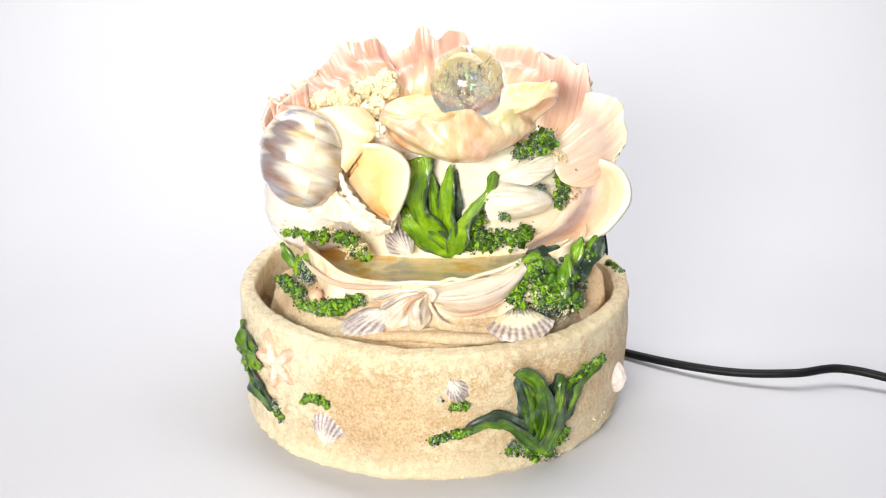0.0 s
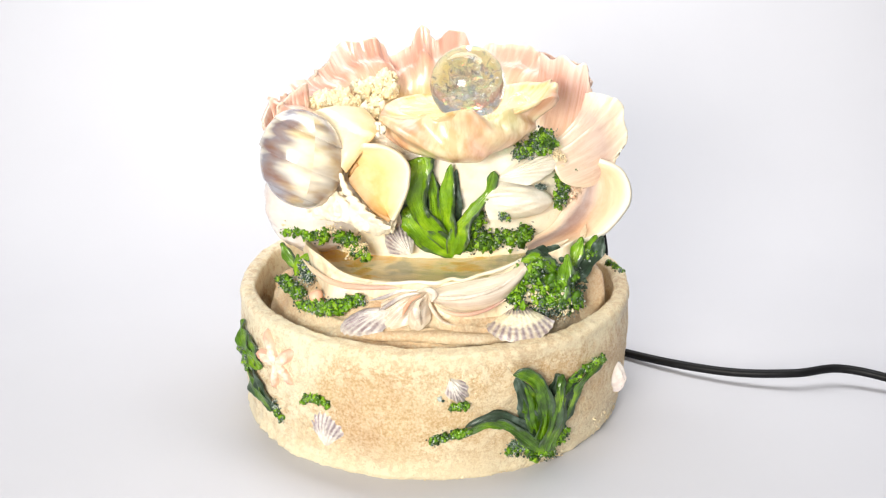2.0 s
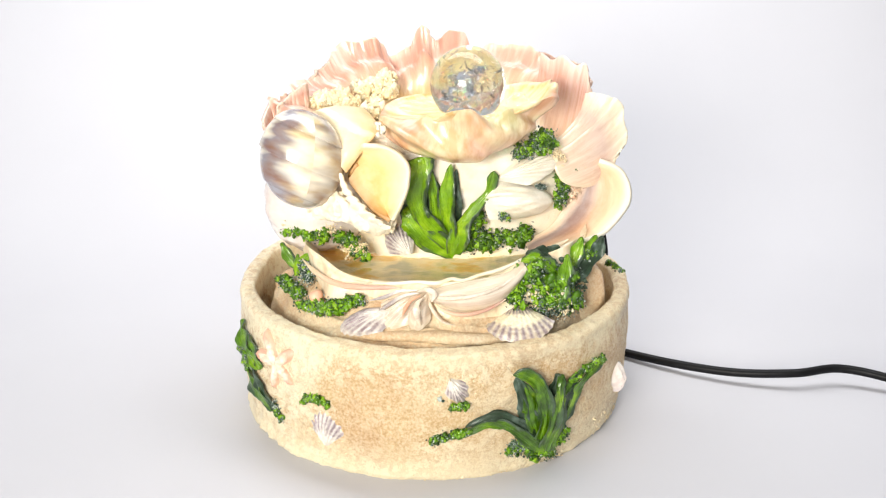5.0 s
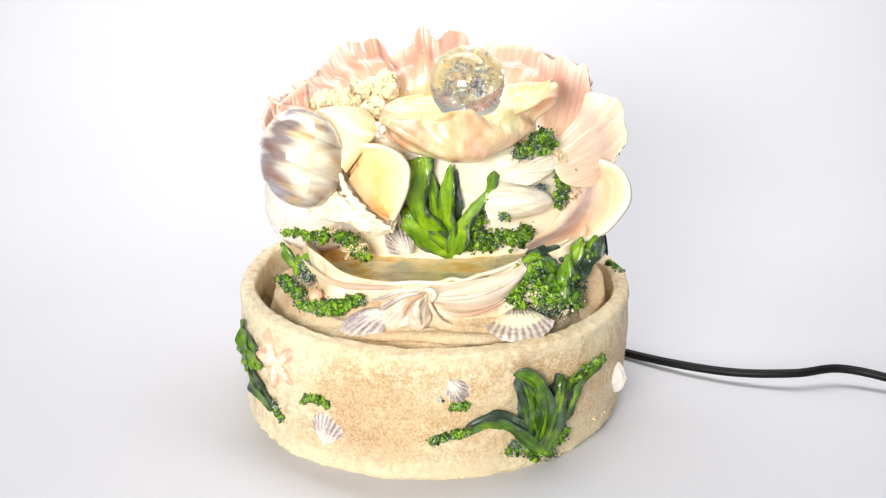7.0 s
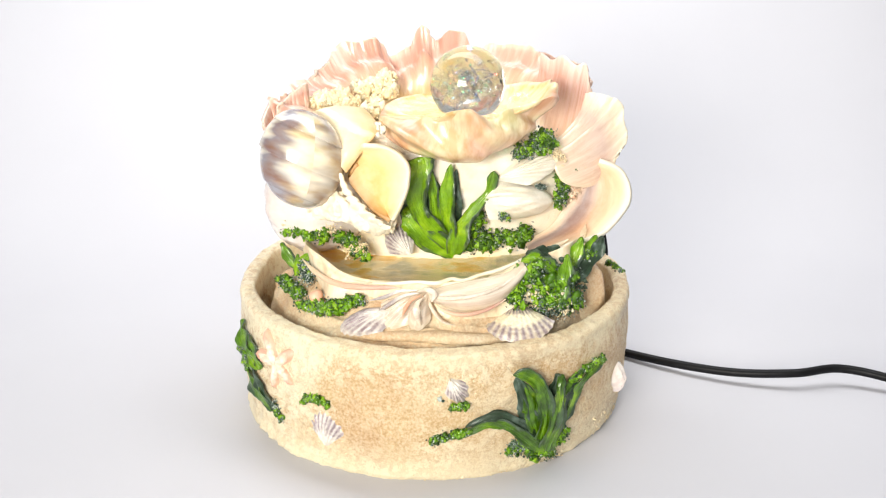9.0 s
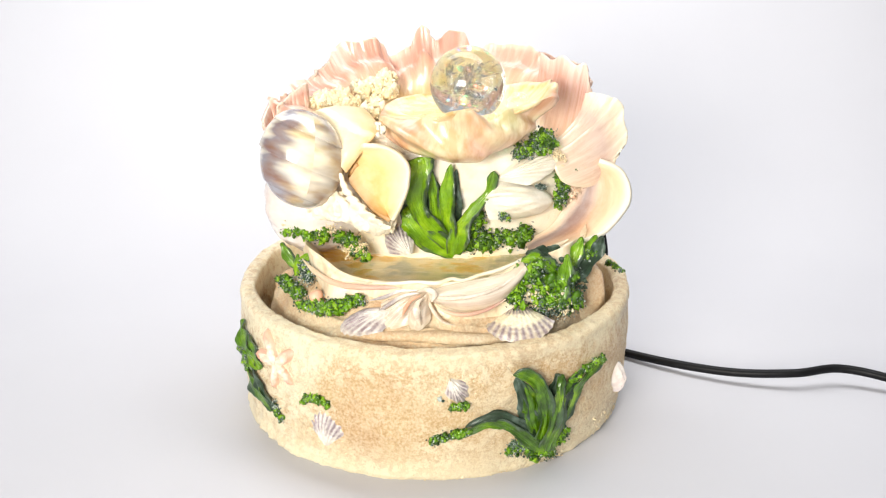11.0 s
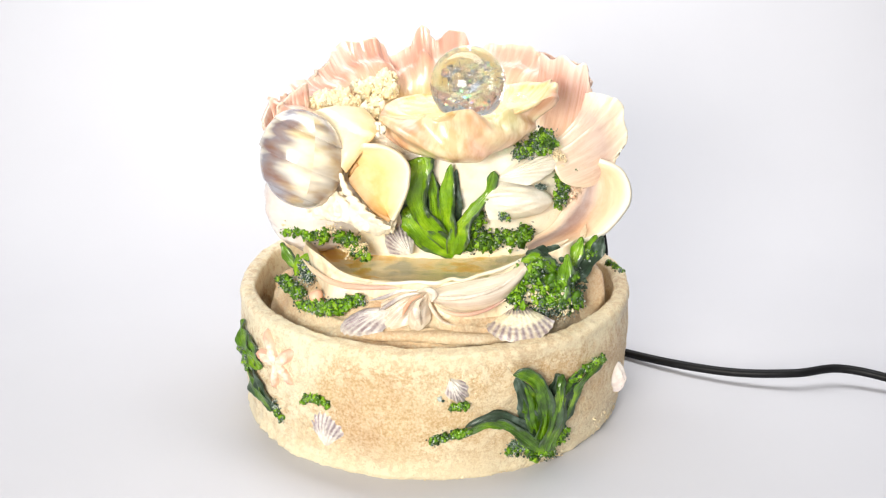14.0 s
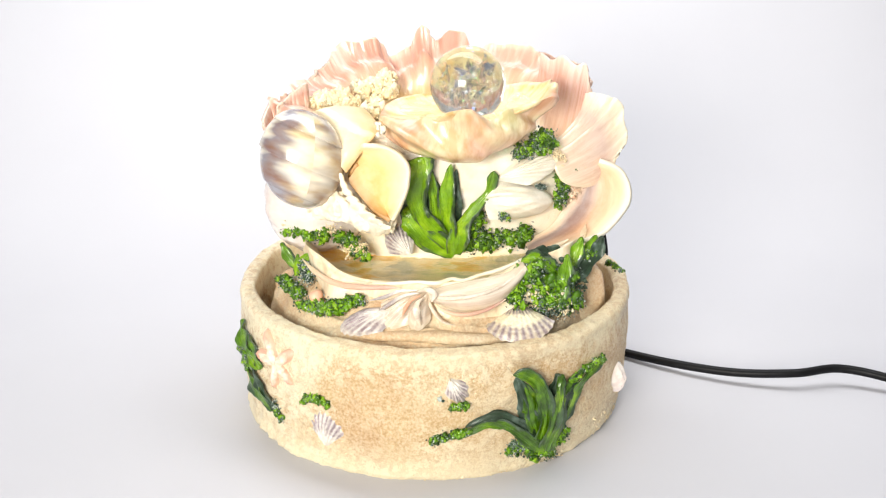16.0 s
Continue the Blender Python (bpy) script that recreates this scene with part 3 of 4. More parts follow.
valve("fan_lobe", [(-101, -14, 166), (-97, -6, 170), (-90, -2, 174), (-80, 2, 178)], [(-105, -11, 181), (-104, -2, 192), (-99, 3, 196), (-93, 6, 194), (-87, 10, 201), (-80, 14, 202)],
      (1, 3, 0), SALMON, "ruffled salmon-pink and cream shell lobe", rib=0.8, curl=1.4)

# ---- conch ----
conch = part("conch", sheet(lambda u, v: Vector((0, 0, 0)), 1, 1), CONCH, top, "banded slate, white and straw snail shell")


def build_conch():
    place = Matrix.Translation(Vector((-79, -34, 167.5)) * MM) @ Euler((0, radians(-9), 0)).to_matrix().to_4x4()
    wind = Euler((radians(-4), radians(24), radians(20))).to_matrix()

    def f(u, v):
        lat = math.pi * (v - 0.5)
        lon = 2 * math.pi * u
        turn = (v * 4.4 + u) % 1.0
        step = 1 + 0.055 * (1 - turn) ** 1.4
        r = math.cos(lat) ** 0.9 * step
        d = wind @ Vector((r * math.sin(lon), -r * math.cos(lon), math.sin(lat)))
        return Vector((d.x * 24.6, d.y * 24, d.z * 30)) * MM

    bm = sheet(f, 160, 280, True, place)
    conch.data.clear_geometry()
    bm.to_mesh(conch.data)
    bm.free()
    conch.data.polygons.foreach_set("use_smooth", [True] * len(conch.data.polygons))
    valve("conch_shoulder", [(-74, -18, 192), (-65, -27, 179), (-56, -37, 163)], [(-44, 6, 188), (-34, -20, 182), (-42, -34, 174), (-53, -40, 161)],
          (-1, -3, 3), SHOULDER, "smooth straw-white shoulder of the snail shell", t=0.0025, parent=conch)
    valve("conch_funnel", [(-46.2, -36.0, 164.6), (-51.5, -37.0, 155.7), (-45.0, -41.0, 146.7), (-36.2, -45.0, 137.7), (-26.7, -47.0, 133.1)],
          [(-42.2, -42.0, 178.0), (-25.9, -50.0, 178.8), (-15.3, -56.0, 169.9), (-15.4, -56.0, 158.6), (-18.9, -54.0, 146.3), (-24.9, -49.0, 133.7)],
          (-2, 8, 0), FUNNEL, "smooth amber-yellow mouth of the snail shell", t=0.0025, curl=0.3, parent=conch)
    # the knobbly seam under the mouth
    seam = [(-55.8, -44.0, 161.3), (-52.9, -46.0, 152.8), (-47.3, -48.0, 145.0), (-39.3, -49.0, 136.2), (-29.4, -49.0, 129.8)]

    def g(u, v):
        c = spline(seam, v)
        a = 2 * math.pi * u
        r = lerp([(0, 1.0), (0.3, 2.0), (0.7, 3.4), (1, 2.2)], v) * (1 + 0.22 * math.sin(v * 46) * (v > 0.25) + 0.3 * noise.noise(c * 0.3))
        return (c + Vector((math.cos(a) * r * 1.2, -abs(math.sin(a)) * r if math.sin(a) > 0 else r * 0.4, math.sin(a) * r * 0.8))) * MM

    part("conch_lip", sheet(g, 20, 90, True), CREAM, conch)

    def h(u, v):
        c = spline([(-84, -26, 146), (-72, -34, 141), (-59, -40, 140), (-48, -42, 135), (-35, -42, 128), (-24, -36, 126)], v)
        a = 2 * math.pi * u
        r = lerp([(0, 4), (0.3, 8), (0.6, 5), (1, 3)], v)
        d = Vector((0.25 * math.cos(a), -math.sin(a) * 0.7, math.cos(a)))
        q = c + d * r
        return (q + d * (4.0 * abs(noise.noise(q * 0.2)) + 1.6 * abs(noise.noise(q * 0.45)))) * MM

    part("knobbly_base", sheet(h, 70, 110, True), CREAM, conch)


build_conch()


def build_flank():
    def f(u, v):
        a, b = 2 * math.pi * u, math.pi * (v - 0.5)
        d = Vector((math.cos(b) * math.sin(a), -math.cos(b) * math.cos(a), math.sin(b)))
        p = Vector((-74 + 33 * d.x, -8 + 27 * d.y, 134 + 34 * d.z))
        return (p + d * (2.2 * noise.noise(p * 0.07) + 0.8 * abs(noise.noise(p * 0.2)) + rough(p.x / 6, p.y / 6, p.z / 6, 1.0, 0.25))) * MM

    part("flank", sheet(f, 120, 90, True), NACRE, top, "pearly lilac-white flank under the snail shell")


build_flank()


# ---- coral and drips on the fan ----
def build_coral():
    rng = random.Random(9)
    for spots in ([(-76, 16, 189), (-64, 20, 192), (-54, 18, 190)], [(-44, 30, 194), (-36, 34, 200), (-30, 34, 202), (-38, 16, 189), (-44, 8, 183)]):
        blobs = []
        for i in range(26):
            blobs.append((spline(spots, i / 25) + Vector((rng.gauss(0, 3), 2, rng.gauss(-1, 2))), 4.2, 2, 0))
        cores = list(blobs)
        for i in range(900):
            c = rng.choice(cores)[0]
            d = Vector((rng.gauss(0, 1), rng.gauss(-0.6, 0.8), rng.gauss(0, 1))).normalized()
            blobs.append((c + d * rng.uniform(3.4, 5.2), 0.4 + 1.1 * rng.random() ** 2, 1, 0))
        lumps("coral", blobs, CORAL, top, "cream popcorn-like coral", crinkle=0.6)
    # opaque cream beads stand in for dripping water and its white glints
    blobs = [((-31 + rng.gauss(0, 2.0), -44 + rng.gauss(0, 1), 192 - i * 0.5 + rng.gauss(0, 1)), 0.8 + 1.3 * rng.random(), 2, 0) for i in range(14)]
    lumps("drip_glint_beads", blobs, CREAM, top)


build_coral()


# ---- seaweed and moss on the sculpture ----
def build_top_seaweed():
    weed = leaf("seaweed", [on_core(12, 105, 4), on_core(-6, 119, 8), on_core(-13, 130, 7), on_core(-18, 136, 4)], [9, 16, 17, 6], (0.1, -1, 0.35), top, label="bright green seaweed with slate-grey edges", fold=0.2)
    leaf("blade", [on_core(8, 112, 5), on_core(-6, 130, 7), on_core(-11, 148, 8), on_core(-8, 163, 6), on_core(-8, 169, 4)], [8, 12, 14, 14, 11], (0.1, -1, 0.1), weed, fold=0.25, twist=-15)
    leaf("blade", [on_core(11, 112, 4), on_core(8, 130, 5), on_core(8, 148, 5), on_core(10, 164, 3)], [5, 9, 9, 4], (-0.2, -1, 0), weed, fold=0.5)
    leaf("blade", [on_core(3, 118, 3), on_core(0, 138, 4), on_core(-2, 152, 4), on_core(-4, 164, 3)], [5, 8, 6, 3], (0.3, -1, 0), weed, fold=0.4)
    leaf("blade", [on_core(12, 106, 6), on_core(16, 122, 7), on_core(23, 134, 6), on_core(33, 146, 4), on_core(36, 159, 4)], [9, 12, 7, 6, 8], (0, -1, 0.25), weed, fold=0.3)
    leaf("blade", [on_core(13, 108, 3), on_core(20, 124, 4), on_core(29, 138, 3), on_core(38, 150, 2)], [5, 6, 4, 3], (0, -1, 0.2), weed, fold=0.3)

    leaf("blade", [on_core(10, 108, 2), on_core(2, 126, 2), on_core(0, 142, 2), on_core(-4, 158, 1)], [8, 15, 12, 4], (0.1, -1, 0.1), weed, fold=0.1, paint=SLATE)
    leaf("blade", [on_core(12, 108, 2), on_core(11, 126, 2), on_core(11, 144, 2), on_core(13, 160, 1)], [6, 11, 9, 3], (0, -1, 0.1), weed, fold=0.1, paint=SLATE)
    leaf("blade", [on_core(-4, 112, 2), on_core(-15, 124, 2), on_core(-18, 142, 2), on_core(-15, 165, 1)], [4, 9, 8, 5], (0, -1, 0.1), weed, fold=0.1, paint=SLATE)


build_top_seaweed()
F_ = (0.05, -1, 0.3)
moss([on_core(20, 113), on_core(38, 113, 3), on_core(58, 115, 3)], 6.4, F_, top, 110, 640, 11, big=1.6)
moss([on_core(22, 118), on_core(25, 126), on_core(27, 133)], 5.0, F_, top, 50, 330, 12)
moss([on_core(-17, 165), on_core(-16, 150), on_core(-18, 138)], 2.0, F_, top, 0, 160, 13)
moss([(-91, -24, 122), (-80, -31, 120), (-66, -34, 118)], 4.2, (-0.3, -1, 0.5), top, 44, 170, 14, big=1.9)
moss([(-57, -34, 117), (-50, -35, 115), (-46, -36, 108)], 4.4, F_, top, 50, 190, 15)
moss([on_core(50, 169, 4), on_core(60, 174, 4), on_core(70, 172, 4)], 4.6, (0.3, -1, 0.3), top, 40, 420, 16, big=1.6)
moss([on_core(58, 178, 5), on_core(66, 180, 5), on_core(71, 174, 6)], 4.2, (0.3, -1, 0.3), top, 34, 300, 19, big=1.6)
moss([on_core(76, 155, 5), on_core(79, 146, 5), on_core(77, 137, 5)], 4.2, (0.5, -1, 0.2), top, 46, 280, 17, big=1.6)
moss([on_core(80, 156, 5), on_core(88, 156, 6)], 1.6, (0.5, -1, 0.2), top, 14, 40, 18, big=1.3)


def grains(pts, spread, count, seed, material, label):
    """Coarse grains scattered along a few points."""
    rng = random.Random(seed)
    blobs = []
    for i in range(count * 2):
        c = spline(pts, rng.random())
        blobs.append((c + Vector((rng.gauss(0, spread), rng.gauss(0, 0.8), rng.gauss(0, spread))), 0.3 + 0.6 * rng.random() ** 2, 1, 0))
    return lumps("grain_crust", blobs, material, top, label, crinkle=0.9)


grains([on_core(86, 156, 6), on_core(87, 148, 6), on_core(84, 139, 6)], 2.2, 260, 61, PINK, "coarse pinkish grains")
grains([(-92, -25, 124), (-78, -31, 124), (-62, -34, 122)], 2.2, 160, 62, CRUST, "coarse cream grains")
grains([(-54, -36, 112), (-48, -37, 110), (-43, -37, 113)], 2.0, 120, 63, CRUST, "coarse cream grains")
grains([on_core(66, 172, 5), on_core(74, 168, 6), on_core(77, 163, 6)], 1.8, 140, 64, CRUST, "coarse cream grains")
grains([(56, -80, 96), (66, -78, 92), (76, -74, 88)], 2.4, 160, 65, CRUST, "coarse cream grains")

# moss and seaweed on the mound, each side of the pool
weed_l = leaf("seaweed", [(-84, -34, 97), (-90, -30, 104), (-95, -26, 112)], [4, 7, 3], (-0.3, -1, 0.4), top, label="bright green seaweed with slate-grey edges")
leaf("blade", [(-84, -36, 98), (-80, -38, 104), (-73, -38, 109)], [4, 7, 3], (0.1, -0.8, 0.6), weed_l)
leaf("blade", [(-85, -36, 94), (-84, -37, 101), (-84, -36, 108)], [4, 5, 2], (0, -1, 0.4), weed_l)
moss([(-80, -44, 100), (-77, -48, 99), (-76, -50, 96)], 4.5, (-0.2, -0.8, 0.7), top, 4, 300, 21)
moss([(-93, -32, 90), (-87, -46, 90), (-81, -56, 90)], 4.0, (-0.4, -0.8, 0.7), top, 40, 230, 22)
moss([(-80, -64, 86), (-68, -72, 87), (-56, -78, 91), (-43, -82, 96)], 4.2, (-0.2, -0.8, 0.7), top, 80, 420, 23)
weed_r = leaf("seaweed", [(78, -58, 98), (82, -55, 108), (86, -52, 118), (88, -50, 124)], [6, 9, 8, 3], (0.1, -1, 0.4), top, label="bright green seaweed with slate-grey edges", fold=0.4)
leaf("blade", [(82, -54, 100), (88, -48, 107), (95, -42, 115), (98, -38, 121)], [5, 8, 8, 3], (0.2, -1, 0.5), weed_r, fold=0.5)
leaf("blade", [(82, -58, 99), (72, -64, 108), (64, -66, 112), (58, -68, 111)], [4, 8, 8, 3], (0, -0.7, 0.9), weed_r, fold=0.2)
moss([(52, -75, 100), (62, -72, 104), (71, -69, 104), (80, -62, 101)], 7.5, (0.1, -0.8, 0.7), top, 95, 760, 24, big=2.1)
leaf("blade", [(84, -57, 99), (92, -51, 107), (99, -45, 116), (101, -42, 122)], [6, 9, 8, 3], (0.3, -1, 0.4), weed_r, fold=0.2, paint=SLATE)
moss([(63, -78, 95), (75, -72, 94), (86, -64, 90)], 7.0, (0.3, -0.8, 0.6), top, 60, 720, 25, big=2.0)
leaf("blade", [(71.7, -68.0, 108.2), (65.1, -70.0, 114.7), (58.0, -71.0, 117.8), (50.3, -73.0, 116.5)], [5, 8, 9, 3], (0, -0.8, 0.7), weed_r, fold=0.3)
leaf("blade", [(74.6, -62.0, 107.4), (68.6, -63.0, 114.9), (61.7, -65.0, 119.2), (53.2, -68.0, 119.6)], [6, 9, 8, 3], (0, -0.8, 0.6), weed_r, fold=0.1, paint=SLATE)
leaf("blade", [(75.8, -60.0, 106.6), (72.2, -60.0, 114.8), (69.8, -60.0, 118.8), (65.3, -61.0, 120.5)], [5, 9, 7, 2], (0, -0.8, 0.6), weed_r, fold=0.1, paint=SLATE)
leaf("blade", [(73.2, -76.0, 90.7), (75.2, -72.0, 101.6), (77.3, -68.0, 110.7), (78.4, -64.0, 118.1)], [6, 9, 8, 3], (0.1, -0.9, 0.5), weed_r, fold=0.3)
rng_bed = random.Random(41)
bed = []
for i in range(420):
    c = spline([(50, -74, 98), (60, -70, 105), (70, -66, 108), (80, -60, 103), (83, -62, 92)], rng_bed.random())
    bed.append((c + Vector((rng_bed.gauss(0, 3.2), rng_bed.gauss(0, 1.2), rng_bed.gauss(0, 3.2))), 0.5 + 1.4 * rng_bed.random() ** 2, 1, 0))
lumps("moss_bed", bed, SLATE, top, "slate-grey bed under the moss", crinkle=0.6)
moss([(50, -77, 92), (60, -78, 88), (72, -73, 87), (82, -66, 86)], 5.0, (0.2, -0.8, 0.6), top, 8, 420, 29)
moss([(57.8, -76.0, 112.7), (48.8, -80.0, 107.2), (46.9, -82.0, 99.6)], 6.0, (0, -0.8, 0.6), top, 60, 520, 42, big=2.0)
moss([(90, -52, 112), (96, -44, 112)], 2.2, (0.3, -0.8, 0.6), top, 12, 60, 26)

# ---- shells on the sculpture ----
def build_hump():
    def f(u, v):
        a, b = 2 * math.pi * u, math.pi * (v - 0.5)
        d = Vector((math.cos(b) * math.sin(a), -math.cos(b) * math.cos(a), math.sin(b)))
        p = Vector((92.5 + 13 * d.x, -36.0 + 14 * d.y, 80.7 + 24 * d.z))
        return (p + d * (2.2 * noise.noise(p * 0.08) + rough(p.x / 6, p.y / 6, p.z / 6, 1.0, 0.5))) * MM

    part("sand_hump", sheet(f, 80, 60, True), MOUND, top, "sandy hump beside the seaweed")


build_hump()
scallop("ribbed_shell", seat(on_core(37, 153, 4), (0.1, -0.9, 0.45), (1, 0.3, 0.26)), 21, 41, 8, STRAW, "small ribbed cream shell", ribs=9, rib=0.7)
scallop("ribbed_shell", seat(on_core(29, 141, 4), (0.2, -1, 0.3), (1, 0.25, -0.1)), 27, 44, 13, STRAW, "plump smooth cream shell", ribs=4, rib=0.10, spread=84)
# these moss clumps stand in for dark hollows and stain on the shells
moss([(40, -35, 133), (43, -35, 131)], 2.4, (0.1, -1, 0.2), top, 4, 60, 27)
moss([(62, -25, 148), (67, -23, 147)], 1.6, (0.3, -1, 0.2), top, 0, 60, 28)
scallop("ribbed_shell", seat((-14, -34, 106), (-0.3, -0.9, 0.4), (-0.7, 0, 0.8)), 24, 24, 5, LILAC, "white scallop with lilac ribs", ribs=9, rib=0.6)
scallop("ribbed_shell", seat((-22, -87.5, 90.8), (-0.2, -0.6, 0.8), (-1, -0.1, -0.25)), 22, 34, 7, LILAC, "white scallop with lilac ribs", ribs=11, rib=0.5, spread=70)
scallop("banded_shell", seat((48, -77, 92.8), (-0.02, -0.50, 0.86), (0.08, -0.9, -0.42)), 45, 29, 5, BANDED, "straw scallop with purple-brown bands", ribs=11, rib=0.16, spread=54)
scallop("pearly_shell", seat((-1, -83, 104), (-0.25, -0.7, 0.65), (-1, -0.3, -0.45)), 26, 40, 6, PEARL, "pearly white ribbed shell", ribs=8, rib=0.9, spread=55)
valve("pearly_shell", [(-2.1, -87.0, 102.3), (6.0, -87.0, 105.8), (23.8, -85.0, 109.2), (41.8, -81.0, 111.8), (51.9, -73.0, 115.5)], [(-1.5, -90.0, 100.7), (8.6, -93.0, 97.1), (26.4, -92.0, 95.3), (41.1, -85.0, 100.2), (53.5, -73.0, 111)], (0, -6, 1.5), PEARL, "pearly white shell wing sweeping up from the knot", t=0.003, rib=0.5, curl=0.5)
scallop("pearly_shell", seat((-3, -86, 103), (-0.1, -0.8, 0.6), (-0.35, -0.5, -0.8)), 15, 24, 7, PEARL, "pearly white ribbed shell", ribs=3, rib=0.4, spread=48)


def fold(name, pts, radii, material, parent, label="", flat=0.7):
    """A rounded roll along a few points."""
    table = [(i / (len(radii) - 1), r) for i, r in enumerate(radii)]

    def f(u, v):
        c = spline(pts, v)
        tan = (spline(pts, min(1, v + 0.02)) - spline(pts, max(0, v - 0.02))).normalized()
        side = tan.cross(Vector((0, 0, 1))).normalized()
        up = side.cross(tan)
        a = 2 * math.pi * u
        r = lerp(table, v) * (1 + 0.12 * noise.noise(c * 0.25) + 0.16 * noise.noise(c * 0.25 + Vector((3 * math.cos(a), 3 * math.sin(a), 0))))
        return (c + side * math.cos(a) * r + up * math.sin(a) * r * flat) * MM

    return part(name, sheet(f, 18, 60, True), material, parent, label)


fold("shell_lip", [(-2, -86, 106), (-3, -90, 100), (0, -95, 94), (5, -99, 90), (12, -100, 88)], [0.8, 1.2, 1.3, 1.1, 0.2], PEARL, top)
fold("shell_lip", [(-80, -47, 109), (-70, -61, 105), (-57, -73, 103), (-44, -81, 104), (-30, -84.5, 105), (-20, -85, 105)], [0.3, 1.8, 2.4, 2.2, 1.6, 0.3], SALMON, top, "salmon-edged shell lip")
fold("shell_lip", [(-36, -80, 106), (-22, -83, 107), (-10, -83, 108), (2, -84, 107.5), (10, -82, 109.5), (17, -83, 108.5), (26, -80, 111), (36, -77, 112.5), (44, -74, 115), (52, -70, 117)], [0.6, 1.6, 1.3, 2.0, 1.5, 1.9, 1.4, 1.7, 1.2, 0.6], CREAM, top)
fold("shell_lip", [(-0.8, -96.0, 103.9), (8.5, -99.0, 104.1), (22.9, -98.0, 105.4), (37.5, -92.0, 108.5), (49.2, -82.0, 113.6)], [1.0, 1.8, 1.5, 1.2, 0.4], PEARL, top)
fold("shell_ridge", [(-8.4, -96.0, 106.3), (-17.1, -95.0, 104.2), (-25.3, -93.0, 98.5), (-32.6, -91.0, 92.7)], [0.4, 1.3, 1.5, 0.4], LILAC, top, "lilac ridge of the knotted shell")
fold("shell_ridge", [(-7.8, -98.0, 105.4), (-12.3, -98.0, 103.3), (-16.2, -97.0, 97.7), (-18.2, -97.0, 92.5)], [0.4, 1.5, 1.7, 0.5], ROSE, top, "salmon ridge of the knotted shell")
fold("shell_ridge", [(-6.8, -99.0, 104.4), (-9.7, -100.0, 100.7), (-9.7, -101.0, 94.9), (-7.5, -102.0, 89.0)], [0.5, 2.2, 2.6, 0.6], PEARL, top)
fold("shell_ridge", [(-9.8, -93.0, 106.8), (-20.4, -92.0, 105.7), (-28.6, -90.0, 101.4), (-37.0, -87.0, 98.1)], [0.5, 1.3, 1.4, 0.4], LILAC, top, "lilac ridge of the knotted shell")
fold("shell_lip", [(-0.1, -100.0, 101.4), (6.9, -101.0, 96.9), (18.1, -100.0, 94.8), (30.1, -96.0, 96.2), (41.0, -88.0, 99.2)], [0.5, 1.6, 1.7, 1.4, 0.5], SALMON, top, "salmon-edged shell lip")
fold("shell_lip", [(80.5, -42.0, 119.5), (64.6, -58.0, 117.3), (51.8, -66.0, 114.6), (39.2, -74.0, 110.5), (27.2, -80.0, 107.6)], [0.6, 2.2, 2.4, 2.0, 0.5], CREAM, top)
fold("shell_knot", [(-9.1, -93.0, 106.1), (-4.3, -95.0, 107.9), (-0.1, -98.0, 106.7), (-1.4, -100.0, 102.7)], [0.6, 2.2, 2.2, 0.6], PEARL, top)
fold("sand_roll", [(-62, -78, 76), (-34, -94, 79), (-14, -99, 81), (6, -101, 81), (26, -99, 79), (48, -88, 75), (70, -72, 74)], [2.5, 4, 4.5, 5.5, 4.5, 4, 3], MOUND, top)
lumps("pink_bead", [((-70, -66, 92), 4.4, 2, 0)], ROSE, top, "salmon-pink bead", crinkle=0.15)


